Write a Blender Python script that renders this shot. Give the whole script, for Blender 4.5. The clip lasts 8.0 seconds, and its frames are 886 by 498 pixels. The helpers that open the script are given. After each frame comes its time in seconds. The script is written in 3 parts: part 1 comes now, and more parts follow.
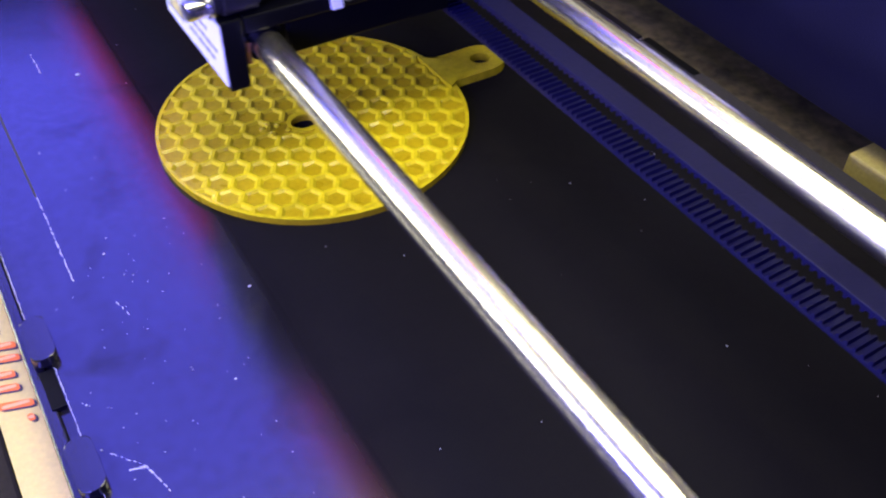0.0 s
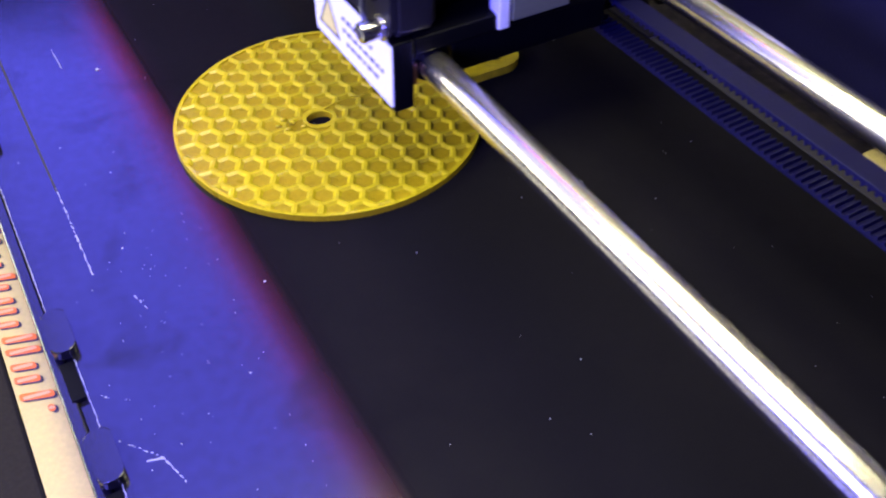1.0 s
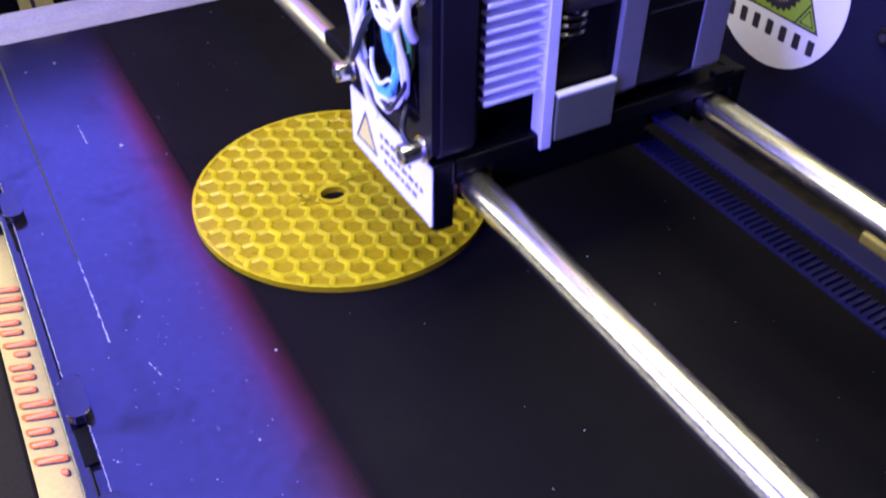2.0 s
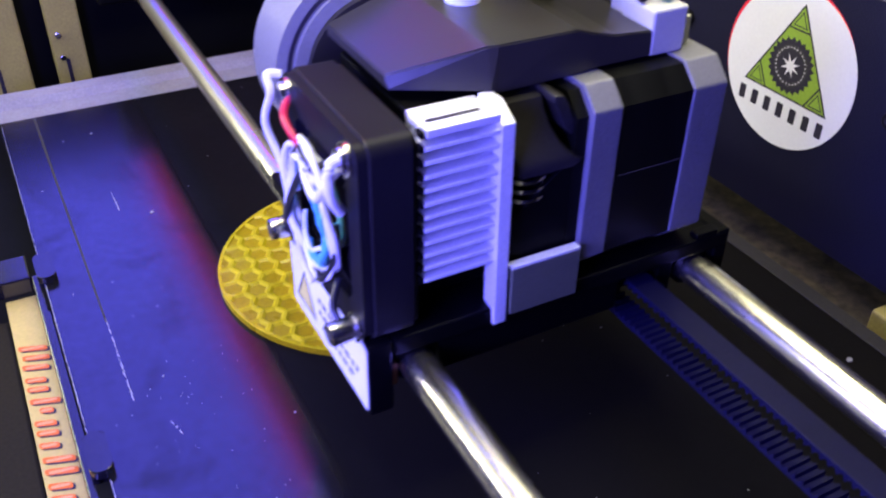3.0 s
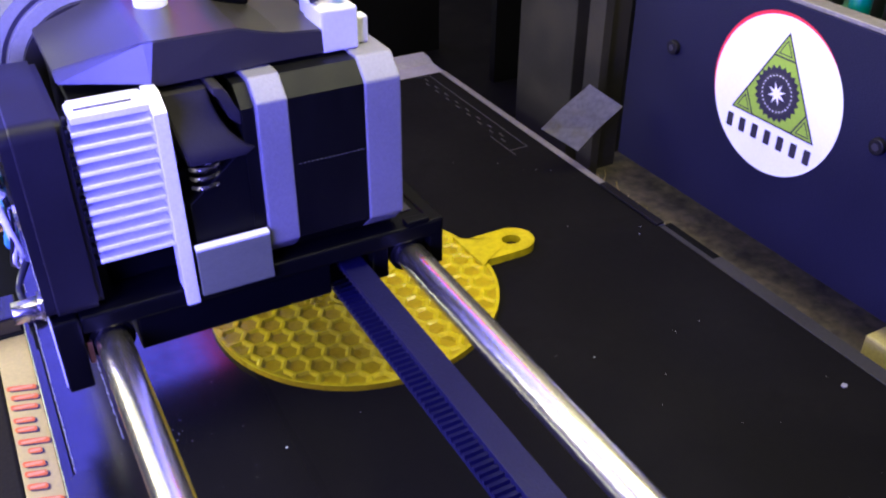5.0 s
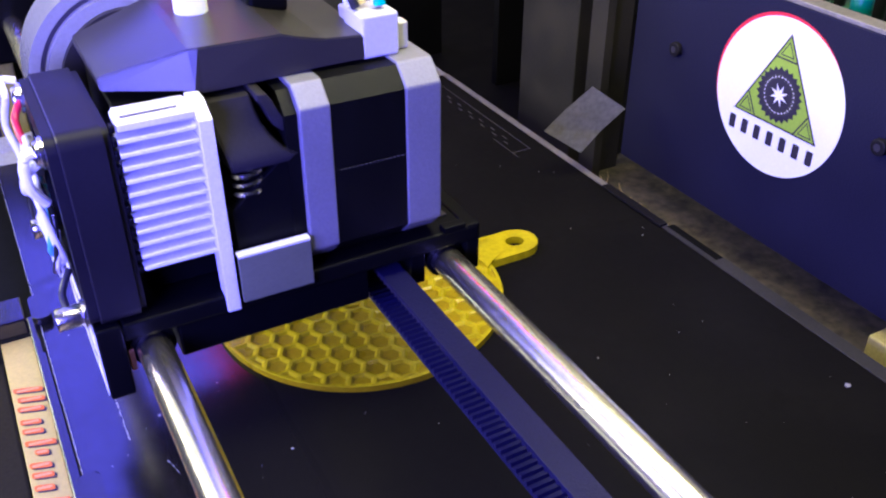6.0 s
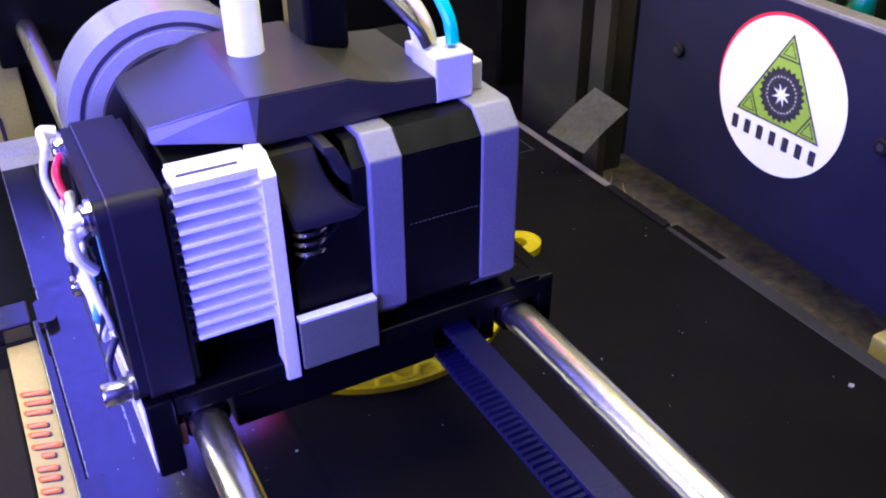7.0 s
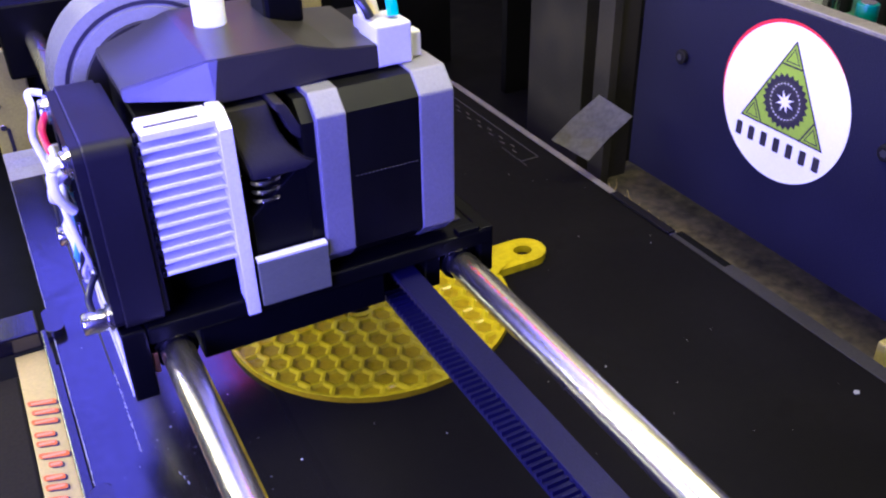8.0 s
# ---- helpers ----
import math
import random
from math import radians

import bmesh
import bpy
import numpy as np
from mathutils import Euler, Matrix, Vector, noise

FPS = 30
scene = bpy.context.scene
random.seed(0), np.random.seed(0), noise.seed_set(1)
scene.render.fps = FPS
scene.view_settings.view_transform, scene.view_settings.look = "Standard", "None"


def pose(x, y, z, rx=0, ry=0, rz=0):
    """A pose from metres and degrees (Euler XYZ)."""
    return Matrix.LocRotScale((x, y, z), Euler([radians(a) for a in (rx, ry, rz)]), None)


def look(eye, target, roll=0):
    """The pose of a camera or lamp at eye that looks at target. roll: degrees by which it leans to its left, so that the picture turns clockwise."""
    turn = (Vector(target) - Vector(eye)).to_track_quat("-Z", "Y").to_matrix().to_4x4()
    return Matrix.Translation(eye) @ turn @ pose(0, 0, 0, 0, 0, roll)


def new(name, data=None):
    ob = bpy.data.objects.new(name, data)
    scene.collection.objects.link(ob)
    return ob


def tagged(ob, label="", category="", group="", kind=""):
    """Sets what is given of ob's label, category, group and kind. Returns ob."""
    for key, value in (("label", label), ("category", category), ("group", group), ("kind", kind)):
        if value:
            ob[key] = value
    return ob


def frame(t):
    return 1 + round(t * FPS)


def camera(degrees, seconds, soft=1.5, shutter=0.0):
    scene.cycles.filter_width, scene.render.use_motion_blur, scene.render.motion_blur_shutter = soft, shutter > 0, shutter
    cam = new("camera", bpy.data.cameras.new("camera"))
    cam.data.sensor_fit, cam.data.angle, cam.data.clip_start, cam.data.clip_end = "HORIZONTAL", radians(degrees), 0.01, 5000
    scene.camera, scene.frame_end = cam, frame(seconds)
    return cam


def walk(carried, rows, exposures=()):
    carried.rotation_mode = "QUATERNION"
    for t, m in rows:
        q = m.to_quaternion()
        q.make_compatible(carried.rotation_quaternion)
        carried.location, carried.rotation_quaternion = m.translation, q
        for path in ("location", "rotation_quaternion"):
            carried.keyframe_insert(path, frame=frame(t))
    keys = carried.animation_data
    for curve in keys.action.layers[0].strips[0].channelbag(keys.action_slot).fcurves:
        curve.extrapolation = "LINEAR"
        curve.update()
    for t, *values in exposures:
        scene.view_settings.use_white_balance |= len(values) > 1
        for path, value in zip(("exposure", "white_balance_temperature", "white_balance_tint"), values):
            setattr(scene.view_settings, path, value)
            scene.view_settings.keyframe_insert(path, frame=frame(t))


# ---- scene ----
cam = camera(52.25, 8.0, soft=2.1, shutter=0.5)
walk(cam, [
    (0.0, pose(0.0045, 0.0094, 0.1644, 45.82, -1.01, -31.52)),
    (0.5, pose(0.0039, 0.0096, 0.1671, 45.39, -1.22, -30.81)),
    (1.0, pose(0.0046, 0.0085, 0.1683, 45.08, -0.74, -30.49)),
    (1.2, pose(0.0040, 0.0085, 0.1685, 45.62, -0.93, -30.58)),
    (2.3, pose(0.0023, 0.0008, 0.1726, 51.67, -0.56, -29.02)),
    (2.5, pose(0.0000, 0.0000, 0.1723, 52.81, -1.02, -28.97)),
    (3.0, pose(-0.0008, -0.0038, 0.1744, 54.87, -0.81, -27.90)),
    (3.5, pose(-0.0008, -0.0026, 0.1733, 56.22, -0.68, -28.34)),
    (4.0, pose(-0.0011, -0.0029, 0.1733, 56.77, -0.78, -28.90)),
    (4.5, pose(0.0007, -0.0040, 0.1738, 56.70, -0.28, -28.82)),
    (4.7, pose(-0.0001, -0.0036, 0.1736, 56.85, -0.43, -28.85)),
    (5.8, pose(0.0001, -0.0057, 0.1734, 57.25, 0.25, -28.41)),
    (6.0, pose(-0.0012, -0.0049, 0.1736, 57.26, -0.08, -28.71)),
    (6.5, pose(-0.0005, -0.0053, 0.1747, 57.17, 0.28, -28.48)),
    (7.0, pose(-0.0004, -0.0055, 0.1746, 57.23, 0.39, -28.54)),
    (7.5, pose(0.0004, -0.0063, 0.1754, 57.36, 0.85, -28.24)),
    (8.0, pose(0.0007, -0.0066, 0.1759, 57.58, 0.92, -28.20)),
], [(0.0, 0.0, 6500, 4), (1.0, 0.0, 6500, 4), (2.5, 0.0, 6500, 3), (3.0, -0.25, 6500, 2), (3.6, -0.2, 6500, 1), (4.5, 0.05, 6500, 1), (6.0, 0.15, 6500, 1), (8.0, 0.15, 6500, 1)])

# seconds, how far the gantry stands from the bed's front edge line, how far the carriage has run along the rods (mm)
GANTRY = [
    (0.0, 73.3, 200.1),
    (0.5, 90.1, 185.0),
    (1.0, 101.8, 172.8),
    (1.2, 110.3, 171.9),
    (1.75, 107.0, 161.0),
    (2.3, 89.0, 143.6),
    (2.5, 83.5, 136.8),
    (3.0, 64.3, 125.0),
    (3.5, 42.3, 125.1),
    (4.0, 23.7, 135.7),
    (4.5, 12.9, 153.4),
    (4.7, 12.1, 162.4),
    (5.25, 13.6, 177.5),
    (5.8, 17.8, 173.8),
    (6.0, 19.0, 167.7),
    (6.5, 16.5, 152.5),
    (7.0, 22.5, 139.7),
    (7.5, 20.3, 154.5),
    (8.0, 22.8, 170.0),
]

MM = 0.001

# ---- world and lights ----
world = bpy.data.worlds.new("world")
scene.world = world
world.use_nodes = True
world.node_tree.nodes["Background"].inputs["Color"].default_value = (0.42, 0.36, 0.30, 1)
world.node_tree.nodes["Background"].inputs["Strength"].default_value = 0.01


def area_lamp(name, eye, target, w, h, watts, colour, roll=0.0):
    d = bpy.data.lights.new(name, "AREA")
    d.shape, d.size, d.size_y, d.energy, d.color = "RECTANGLE", w * MM, h * MM, watts, colour
    ob = new(name, d)
    ob.matrix_world = look([v * MM for v in eye], [v * MM for v in target], roll)
    return ob


# unseen blue LED panel under the far top, red strip added for its fringe
blue_panel = area_lamp("led_panel_blue", (36, 500, 246), (36, 500, 0), 124, 560, 1.42, (0.115, 0.105, 1.0))
red_fringe = area_lamp("fringe_fill_red", (111, 480, 246), (111, 480, 0), 24, 600, 0.115, (1.0, 0.02, 0.06))
# unseen white and warm fills side by side, added for streaks on the rods
white_fill = area_lamp("white_fill", (198, 580, 246), (198, 580, 0), 104, 680, 0.13, (1.0, 0.97, 0.90))
warm_fill = area_lamp("warm_fill", (324, 580, 246), (324, 580, 0), 140, 680, 0.12, (1.0, 0.88, 0.58))
# unseen broad white fill over the open front, added for the rods' left sides
front_fill = area_lamp("front_fill_white", (-185, 560, 246), (-185, 560, 0), 280, 680, 0.8, (1.0, 0.97, 0.88))
# unseen violet source, added beside the camera in front of the machine
violet_source = area_lamp("violet_source", (-95, 62, 130), (60, 140, 130), 110, 90, 2.1, (0.135, 0.12, 1.0))
# broad warm room light from above
room_lamp = area_lamp("room_lamp", (115, 154, 256), (115, 154, 0), 250, 94, 0.9, (1.0, 0.93, 0.70))
# unseen white fill in the open front, added for the sticker and rods
side_fill = area_lamp("side_fill", (-330, 430, 205), (100, 330, 60), 620, 80, 2.4, (1.0, 0.95, 0.86))


# ---- materials ----
def mat(name, colour, rough=0.5, metal=0.0, vary=0.15, grain=900.0, bump=0.15, blotch=40.0, dirt=None, dirt_amount=0.0, spec=0.5,
        trans=0.0, coat=0.0, sss=0.0, stretch=(1, 1, 1)):
    """A surface with variation at two scales, grain and large blotches, and fine relief."""
    m = bpy.data.materials.new(name)
    m.use_nodes = True
    nt = m.node_tree
    b = nt.nodes["Principled BSDF"]
    b.inputs["Roughness"].default_value = rough
    b.inputs["Metallic"].default_value = metal
    b.inputs["Specular IOR Level"].default_value = spec
    b.inputs["Transmission Weight"].default_value = trans
    b.inputs["Coat Weight"].default_value = coat
    if sss:
        b.inputs["Subsurface Weight"].default_value = sss
        b.inputs["Subsurface Radius"].default_value = (1, 0.7, 0.1)
        b.inputs["Subsurface Scale"].default_value = 0.002
    tc = nt.nodes.new("ShaderNodeTexCoord")
    mp = nt.nodes.new("ShaderNodeMapping")
    mp.inputs["Scale"].default_value = stretch
    nt.links.new(tc.outputs["Object"], mp.inputs["Vector"])
    fine = nt.nodes.new("ShaderNodeTexNoise")
    fine.inputs["Scale"].default_value, fine.inputs["Detail"].default_value = grain, 4
    big = nt.nodes.new("ShaderNodeTexNoise")
    big.inputs["Scale"].default_value, big.inputs["Detail"].default_value = blotch, 5
    for n in (fine, big):
        nt.links.new(mp.outputs["Vector"], n.inputs["Vector"])
    add = nt.nodes.new("ShaderNodeMath")
    add.operation = "ADD"
    nt.links.new(fine.outputs["Fac"], add.inputs[0])
    nt.links.new(big.outputs["Fac"], add.inputs[1])
    rng = nt.nodes.new("ShaderNodeMapRange")
    rng.inputs["From Min"].default_value, rng.inputs["From Max"].default_value = 0.7, 1.3
    rng.inputs["To Min"].default_value, rng.inputs["To Max"].default_value = 1 - vary, 1 + vary
    nt.links.new(add.outputs[0], rng.inputs["Value"])
    mul = nt.nodes.new("ShaderNodeMix")
    mul.data_type, mul.blend_type = "RGBA", "MULTIPLY"
    mul.inputs["Factor"].default_value = 1
    mul.inputs["A"].default_value = (*colour, 1)
    nt.links.new(rng.outputs["Result"], mul.inputs["B"])
    out = mul.outputs["Result"]
    if dirt:
        ramp = nt.nodes.new("ShaderNodeMapRange")
        ramp.inputs["From Min"].default_value, ramp.inputs["From Max"].default_value = 0.48, 0.68
        ramp.inputs["To Max"].default_value = dirt_amount
        nt.links.new(big.outputs["Fac"], ramp.inputs["Value"])
        dm = nt.nodes.new("ShaderNodeMix")
        dm.data_type = "RGBA"
        dm.inputs["B"].default_value = (*dirt, 1)
        nt.links.new(ramp.outputs["Result"], dm.inputs["Factor"])
        nt.links.new(out, dm.inputs["A"])
        out = dm.outputs["Result"]
    nt.links.new(out, b.inputs["Base Color"])
    rr = nt.nodes.new("ShaderNodeMapRange")
    rr.inputs["From Min"].default_value, rr.inputs["From Max"].default_value = 0.3, 0.7
    rr.inputs["To Min"].default_value, rr.inputs["To Max"].default_value = max(0.02, rough * 0.85), min(1, rough * 1.15)
    nt.links.new(big.outputs["Fac"], rr.inputs["Value"])
    nt.links.new(rr.outputs["Result"], b.inputs["Roughness"])
    if bump:
        bp = nt.nodes.new("ShaderNodeBump")
        bp.inputs["Strength"].default_value, bp.inputs["Distance"].default_value = bump, 0.0004
        nt.links.new(fine.outputs["Fac"], bp.inputs["Height"])
        nt.links.new(bp.outputs["Normal"], b.inputs["Normal"])
    return m


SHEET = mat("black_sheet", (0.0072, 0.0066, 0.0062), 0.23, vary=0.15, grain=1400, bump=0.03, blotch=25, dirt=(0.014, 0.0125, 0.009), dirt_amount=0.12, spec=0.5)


def gloss_band(m, x0, x1, gloss, matt, spec0, spec1):
    """Front band made glossy to form the blue light's edge; matt past x1 (metres)."""
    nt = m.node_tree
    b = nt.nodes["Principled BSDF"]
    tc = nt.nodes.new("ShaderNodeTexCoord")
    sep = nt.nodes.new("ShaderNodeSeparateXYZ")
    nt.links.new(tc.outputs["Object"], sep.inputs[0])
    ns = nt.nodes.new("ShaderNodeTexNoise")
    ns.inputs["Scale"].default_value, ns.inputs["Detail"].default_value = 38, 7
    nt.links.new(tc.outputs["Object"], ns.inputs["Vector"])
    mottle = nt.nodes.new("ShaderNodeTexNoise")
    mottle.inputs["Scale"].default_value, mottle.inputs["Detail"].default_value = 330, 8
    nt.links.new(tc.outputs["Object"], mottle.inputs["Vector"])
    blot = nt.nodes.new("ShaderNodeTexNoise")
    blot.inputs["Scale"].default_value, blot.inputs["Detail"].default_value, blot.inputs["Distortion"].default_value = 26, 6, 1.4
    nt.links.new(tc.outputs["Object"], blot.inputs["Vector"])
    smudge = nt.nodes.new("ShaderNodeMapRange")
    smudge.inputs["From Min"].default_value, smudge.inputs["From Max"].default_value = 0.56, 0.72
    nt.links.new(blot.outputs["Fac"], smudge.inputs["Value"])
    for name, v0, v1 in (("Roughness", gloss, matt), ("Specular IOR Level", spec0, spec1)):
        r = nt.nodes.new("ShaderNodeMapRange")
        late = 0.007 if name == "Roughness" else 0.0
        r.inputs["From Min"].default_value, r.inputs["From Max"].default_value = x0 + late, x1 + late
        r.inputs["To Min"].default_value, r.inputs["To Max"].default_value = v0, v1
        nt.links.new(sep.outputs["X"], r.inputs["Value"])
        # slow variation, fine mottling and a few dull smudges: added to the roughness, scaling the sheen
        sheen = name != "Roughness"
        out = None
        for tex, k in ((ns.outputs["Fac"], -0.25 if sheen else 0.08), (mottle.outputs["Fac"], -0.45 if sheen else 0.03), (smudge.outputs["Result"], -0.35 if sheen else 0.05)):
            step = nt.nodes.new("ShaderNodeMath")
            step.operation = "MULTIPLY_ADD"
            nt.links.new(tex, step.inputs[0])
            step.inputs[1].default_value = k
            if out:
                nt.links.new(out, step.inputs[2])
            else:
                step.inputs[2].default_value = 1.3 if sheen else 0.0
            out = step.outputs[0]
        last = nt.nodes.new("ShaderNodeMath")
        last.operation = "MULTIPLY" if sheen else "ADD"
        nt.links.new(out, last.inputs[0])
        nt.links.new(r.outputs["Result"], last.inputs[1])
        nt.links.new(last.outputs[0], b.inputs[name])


# the gloss stops where the blue light's edge falls on the bed
gloss_band(SHEET, 0.0415, 0.0500, 0.13, 0.46, 0.95, 0.035)
GLOSSPAINT = mat("glossy_black_paint", (0.012, 0.011, 0.012), 0.16, vary=0.2, grain=1800, bump=0.1, blotch=45, spec=0.75)
ALU_RIM = mat("plate_rim", (0.30, 0.285, 0.26), 0.5, vary=0.2, grain=900, blotch=60)
CHROME = mat("rod_steel", (0.86, 0.81, 0.68), 0.27, 1.0, vary=0.03, grain=300, bump=0.0, blotch=30, stretch=(1, 0.2, 1))
NICKEL = mat("screw_steel", (0.75, 0.72, 0.68), 0.22, 1.0, vary=0.1, bump=0.05)
RUBBER = mat("belt_rubber", (0.008, 0.0075, 0.030), 0.42, vary=0.2, grain=1500, bump=0.25, spec=0.12)
FANBLACK = mat("fan_plastic", (0.0088, 0.0078, 0.0098), 0.48, vary=0.2, grain=1200, bump=0.03, spec=0.14)
PLASTIC = mat("carriage_plastic", (0.0025, 0.0025, 0.003), 0.4, vary=0.2, grain=1200, bump=0.15, spec=0.09)
COVER = mat("cover_plastic", (0.026, 0.0235, 0.021), 0.34, vary=0.12, grain=1600, bump=0.04, spec=0.5)
LAMINATION = mat("motor_black", (0.003, 0.003, 0.003), 0.4, spec=0.14, vary=0.2, grain=900, bump=0.2, stretch=(8, 1, 1))
CAP = mat("cast_aluminium", (0.195, 0.19, 0.205), 0.55, 0.25, vary=0.1, grain=1500, bump=0.35)
LEVER = mat("lever_plastic", (0.022, 0.020, 0.021), 0.34, vary=0.2, grain=1200, bump=0.1, spec=0.4)
SPRING = mat("spring_steel", (0.6, 0.58, 0.56), 0.22, 1.0, vary=0.15, bump=0.05)
SHELL = mat("pale_grey_plastic", (0.24, 0.235, 0.23), 0.2, vary=0.08, grain=1200, bump=0.1)
FIN = mat("heat_sink_aluminium", (0.84, 0.84, 0.85), 0.42, 0.2, vary=0.08, grain=1200, bump=0.1)
FOIL = mat("bare_steel", (0.15, 0.16, 0.10), 0.38, 0.15, vary=0.12, grain=900, bump=0.1, stretch=(1, 1, 4))
YELLOW = mat("yellow_plastic", (0.56, 0.45, 0.010), 0.15, vary=0.2, grain=500, bump=0.3, blotch=90, spec=0.35)
YELLOWFILM = mat("thin_yellow_plastic", (0.45, 0.325, 0.006), 0.3, vary=0.16, grain=600, bump=0.3, blotch=110, spec=0.1, trans=0.15)
WHITE = mat("white_plastic", (0.80, 0.80, 0.78), 0.45, vary=0.04, bump=0.05)
PLUG = mat("nylon_plug", (0.55, 0.54, 0.50), 0.45, vary=0.06, bump=0.1)
PAPER = mat("white_vinyl", (0.90, 0.90, 0.86), 0.4, vary=0.03, bump=0.03)
TUBE = mat("milky_tube", (0.85, 0.86, 0.86), 0.3, vary=0.03, bump=0.03, sss=0.3)
INK = mat("dark_ink", (0.025, 0.022, 0.035), 0.45, vary=0.1, bump=0)
GREEN = mat("green_ink", (0.30, 0.46, 0.05), 0.42, vary=0.08, bump=0.02)
RED = mat("red_ink", (0.75, 0.02, 0.05), 0.45, vary=0.05, bump=0)
ORANGE = mat("orange_ink", (0.82, 0.16, 0.006), 0.4, vary=0.12, bump=0.05, blotch=120)
PEACH = mat("peach_ink", (0.85, 0.36, 0.12), 0.45, vary=0.08, bump=0)
OLIVE = mat("olive_skirt", (0.022, 0.019, 0.009), 0.85, vary=0.2, blotch=30, spec=0.1)
TAN = mat("tan_strip", (0.62, 0.49, 0.11), 0.5, vary=0.1, grain=900, bump=0.1, blotch=30)
WALL = mat("powder_coat", (0.0095, 0.009, 0.027), 0.5, vary=0.2, grain=1700, bump=0.35, blotch=20, spec=0.22)
EDGE = mat("worn_steel_edge", (0.22, 0.20, 0.18), 0.5, 0.3, vary=0.25, grain=600, blotch=80)
FLOOR = mat("dusty_floor", (0.075, 0.062, 0.036), 0.85, vary=0.7, grain=260, bump=1.0, blotch=70, dirt=(0.012, 0.011, 0.010), dirt_amount=0.95)
REFLECTOR = mat("tan_reflector", (0.30, 0.265, 0.19), 0.6, vary=0.1, blotch=12, bump=0.1)
DEBRIS = mat("black_debris", (0.010, 0.009, 0.008), 0.8, vary=0.4)
DARK = mat("dark_panel", (0.003, 0.003, 0.003), 0.7, vary=0.3, spec=0.1)
POSTGREY = mat("grey_post", (0.026, 0.024, 0.022), 0.5, 0.3, vary=0.25, blotch=35, dirt=(0.05, 0.042, 0.03), dirt_amount=0.5)
TAPE = mat("grey_tape", (0.42, 0.41, 0.40), 0.55, vary=0.25, grain=500, blotch=110, dirt=(0.26, 0.22, 0.10), dirt_amount=0.6)
BOARD = mat("green_board", (0.02, 0.13, 0.06), 0.45, vary=0.3, blotch=200)
TEALDARK = mat("teal_sleeve", (0.0, 0.14, 0.12), 0.35, vary=0.1)
BLUECAP = mat("blue_sleeve", (0.03, 0.05, 0.30), 0.35, vary=0.1)
CRUMB = mat("tan_crumbs", (0.26, 0.20, 0.09), 0.7, vary=0.5)
SLATTAN = mat("tan_slat", (0.40, 0.34, 0.09), 0.6, vary=0.2)
SCRATCH = mat("bare_scratch", (0.42, 0.42, 0.42), 0.4, 0.3, vary=0.2, bump=0)
SLIT = mat("olive_slit", (0.035, 0.033, 0.016), 0.7, vary=0.2, bump=0)
DARKRAIL = mat("dull_rail", (0.022, 0.020, 0.020), 0.6, vary=0.3, blotch=60)
PRINT = mat("grey_print", (0.055, 0.053, 0.05), 0.6, vary=0.3, grain=2500, bump=0)
TEAL = mat("teal_insulation", (0.0, 0.42, 0.46), 0.4, vary=0.05, bump=0)
WIREWHITE = mat("white_insulation", (0.80, 0.80, 0.76), 0.35, vary=0.05, bump=0.05)
WIRERED = mat("red_insulation", (0.62, 0.01, 0.05), 0.35, vary=0.05, bump=0)
WIREBLACK = mat("black_insulation", (0.02, 0.02, 0.02), 0.35, vary=0.05, bump=0)
WIREYELLOW = mat("cream_insulation", (0.80, 0.66, 0.34), 0.4, vary=0.05, bump=0)
BRASS = mat("bronze_bushing", (0.42, 0.20, 0.08), 0.35, 0.8, vary=0.15, bump=0.1)
BLADE = mat("blue_fan_blade", (0.10, 0.42, 0.52), 0.35, vary=0.05, bump=0.02)


# ---- mesh tools, all in millimetres ----
def thing(name, at, label, category, group="", kind=""):
    ob = new(name)
    ob.empty_display_size = 0.01
    ob.matrix_world = pose(*[v * MM for v in at])
    return tagged(ob, label, category, group, kind)


def part(name, bm, material, parent, label="", smooth=False):
    """One mesh object under a thing or a part; the millimetres of bm become metres."""
    bmesh.ops.recalc_face_normals(bm, faces=bm.faces)
    bm.transform(Matrix.Scale(MM, 4))
    me = bpy.data.meshes.new(name)
    bm.to_mesh(me)
    bm.free()
    me.materials.append(material)
    if smooth:
        for f in me.polygons:
            f.use_smooth = True
        me.set_sharp_from_angle(angle=radians(35))
    ob = new(name, me)
    if parent:
        ob.parent = parent
    return tagged(ob, label)


def B():
    return bmesh.new()


def box(bm, x0, x1, y0, y1, z0, z1, bevel=0.0, seg=2):
    r = bmesh.ops.create_cube(bm, size=1, matrix=Matrix.Translation(((x0 + x1) / 2, (y0 + y1) / 2, (z0 + z1) / 2)) @ Matrix.Diagonal((x1 - x0, y1 - y0, z1 - z0, 1)))
    if bevel:
        es = list({e for v in r["verts"] for e in v.link_edges})
        bmesh.ops.bevel(bm, geom=es, offset=bevel, segments=seg, affect="EDGES", profile=0.5)
    return bm


AX = {"x": lambda u, v, w: (w, u, v), "y": lambda u, v, w: (u, w, v), "z": lambda u, v, w: (u, v, w)}


def prism(bm, pts, axis, a0, a1, bevel=0.0):
    """A polygon (y,z for axis x; x,z for y; x,y for z) drawn out from a0 to a1."""
    f = AX[axis]
    lo = [bm.verts.new(f(u, v, a0)) for u, v in pts]
    hi = [bm.verts.new(f(u, v, a1)) for u, v in pts]
    faces = [bm.faces.new(lo[::-1]), bm.faces.new(hi)]
    n = len(pts)
    faces += [bm.faces.new((lo[i], lo[(i + 1) % n], hi[(i + 1) % n], hi[i])) for i in range(n)]
    if bevel:
        es = list({e for q in faces for e in q.edges})
        bmesh.ops.bevel(bm, geom=es, offset=bevel, segments=2, affect="EDGES", profile=0.5)
    return bm


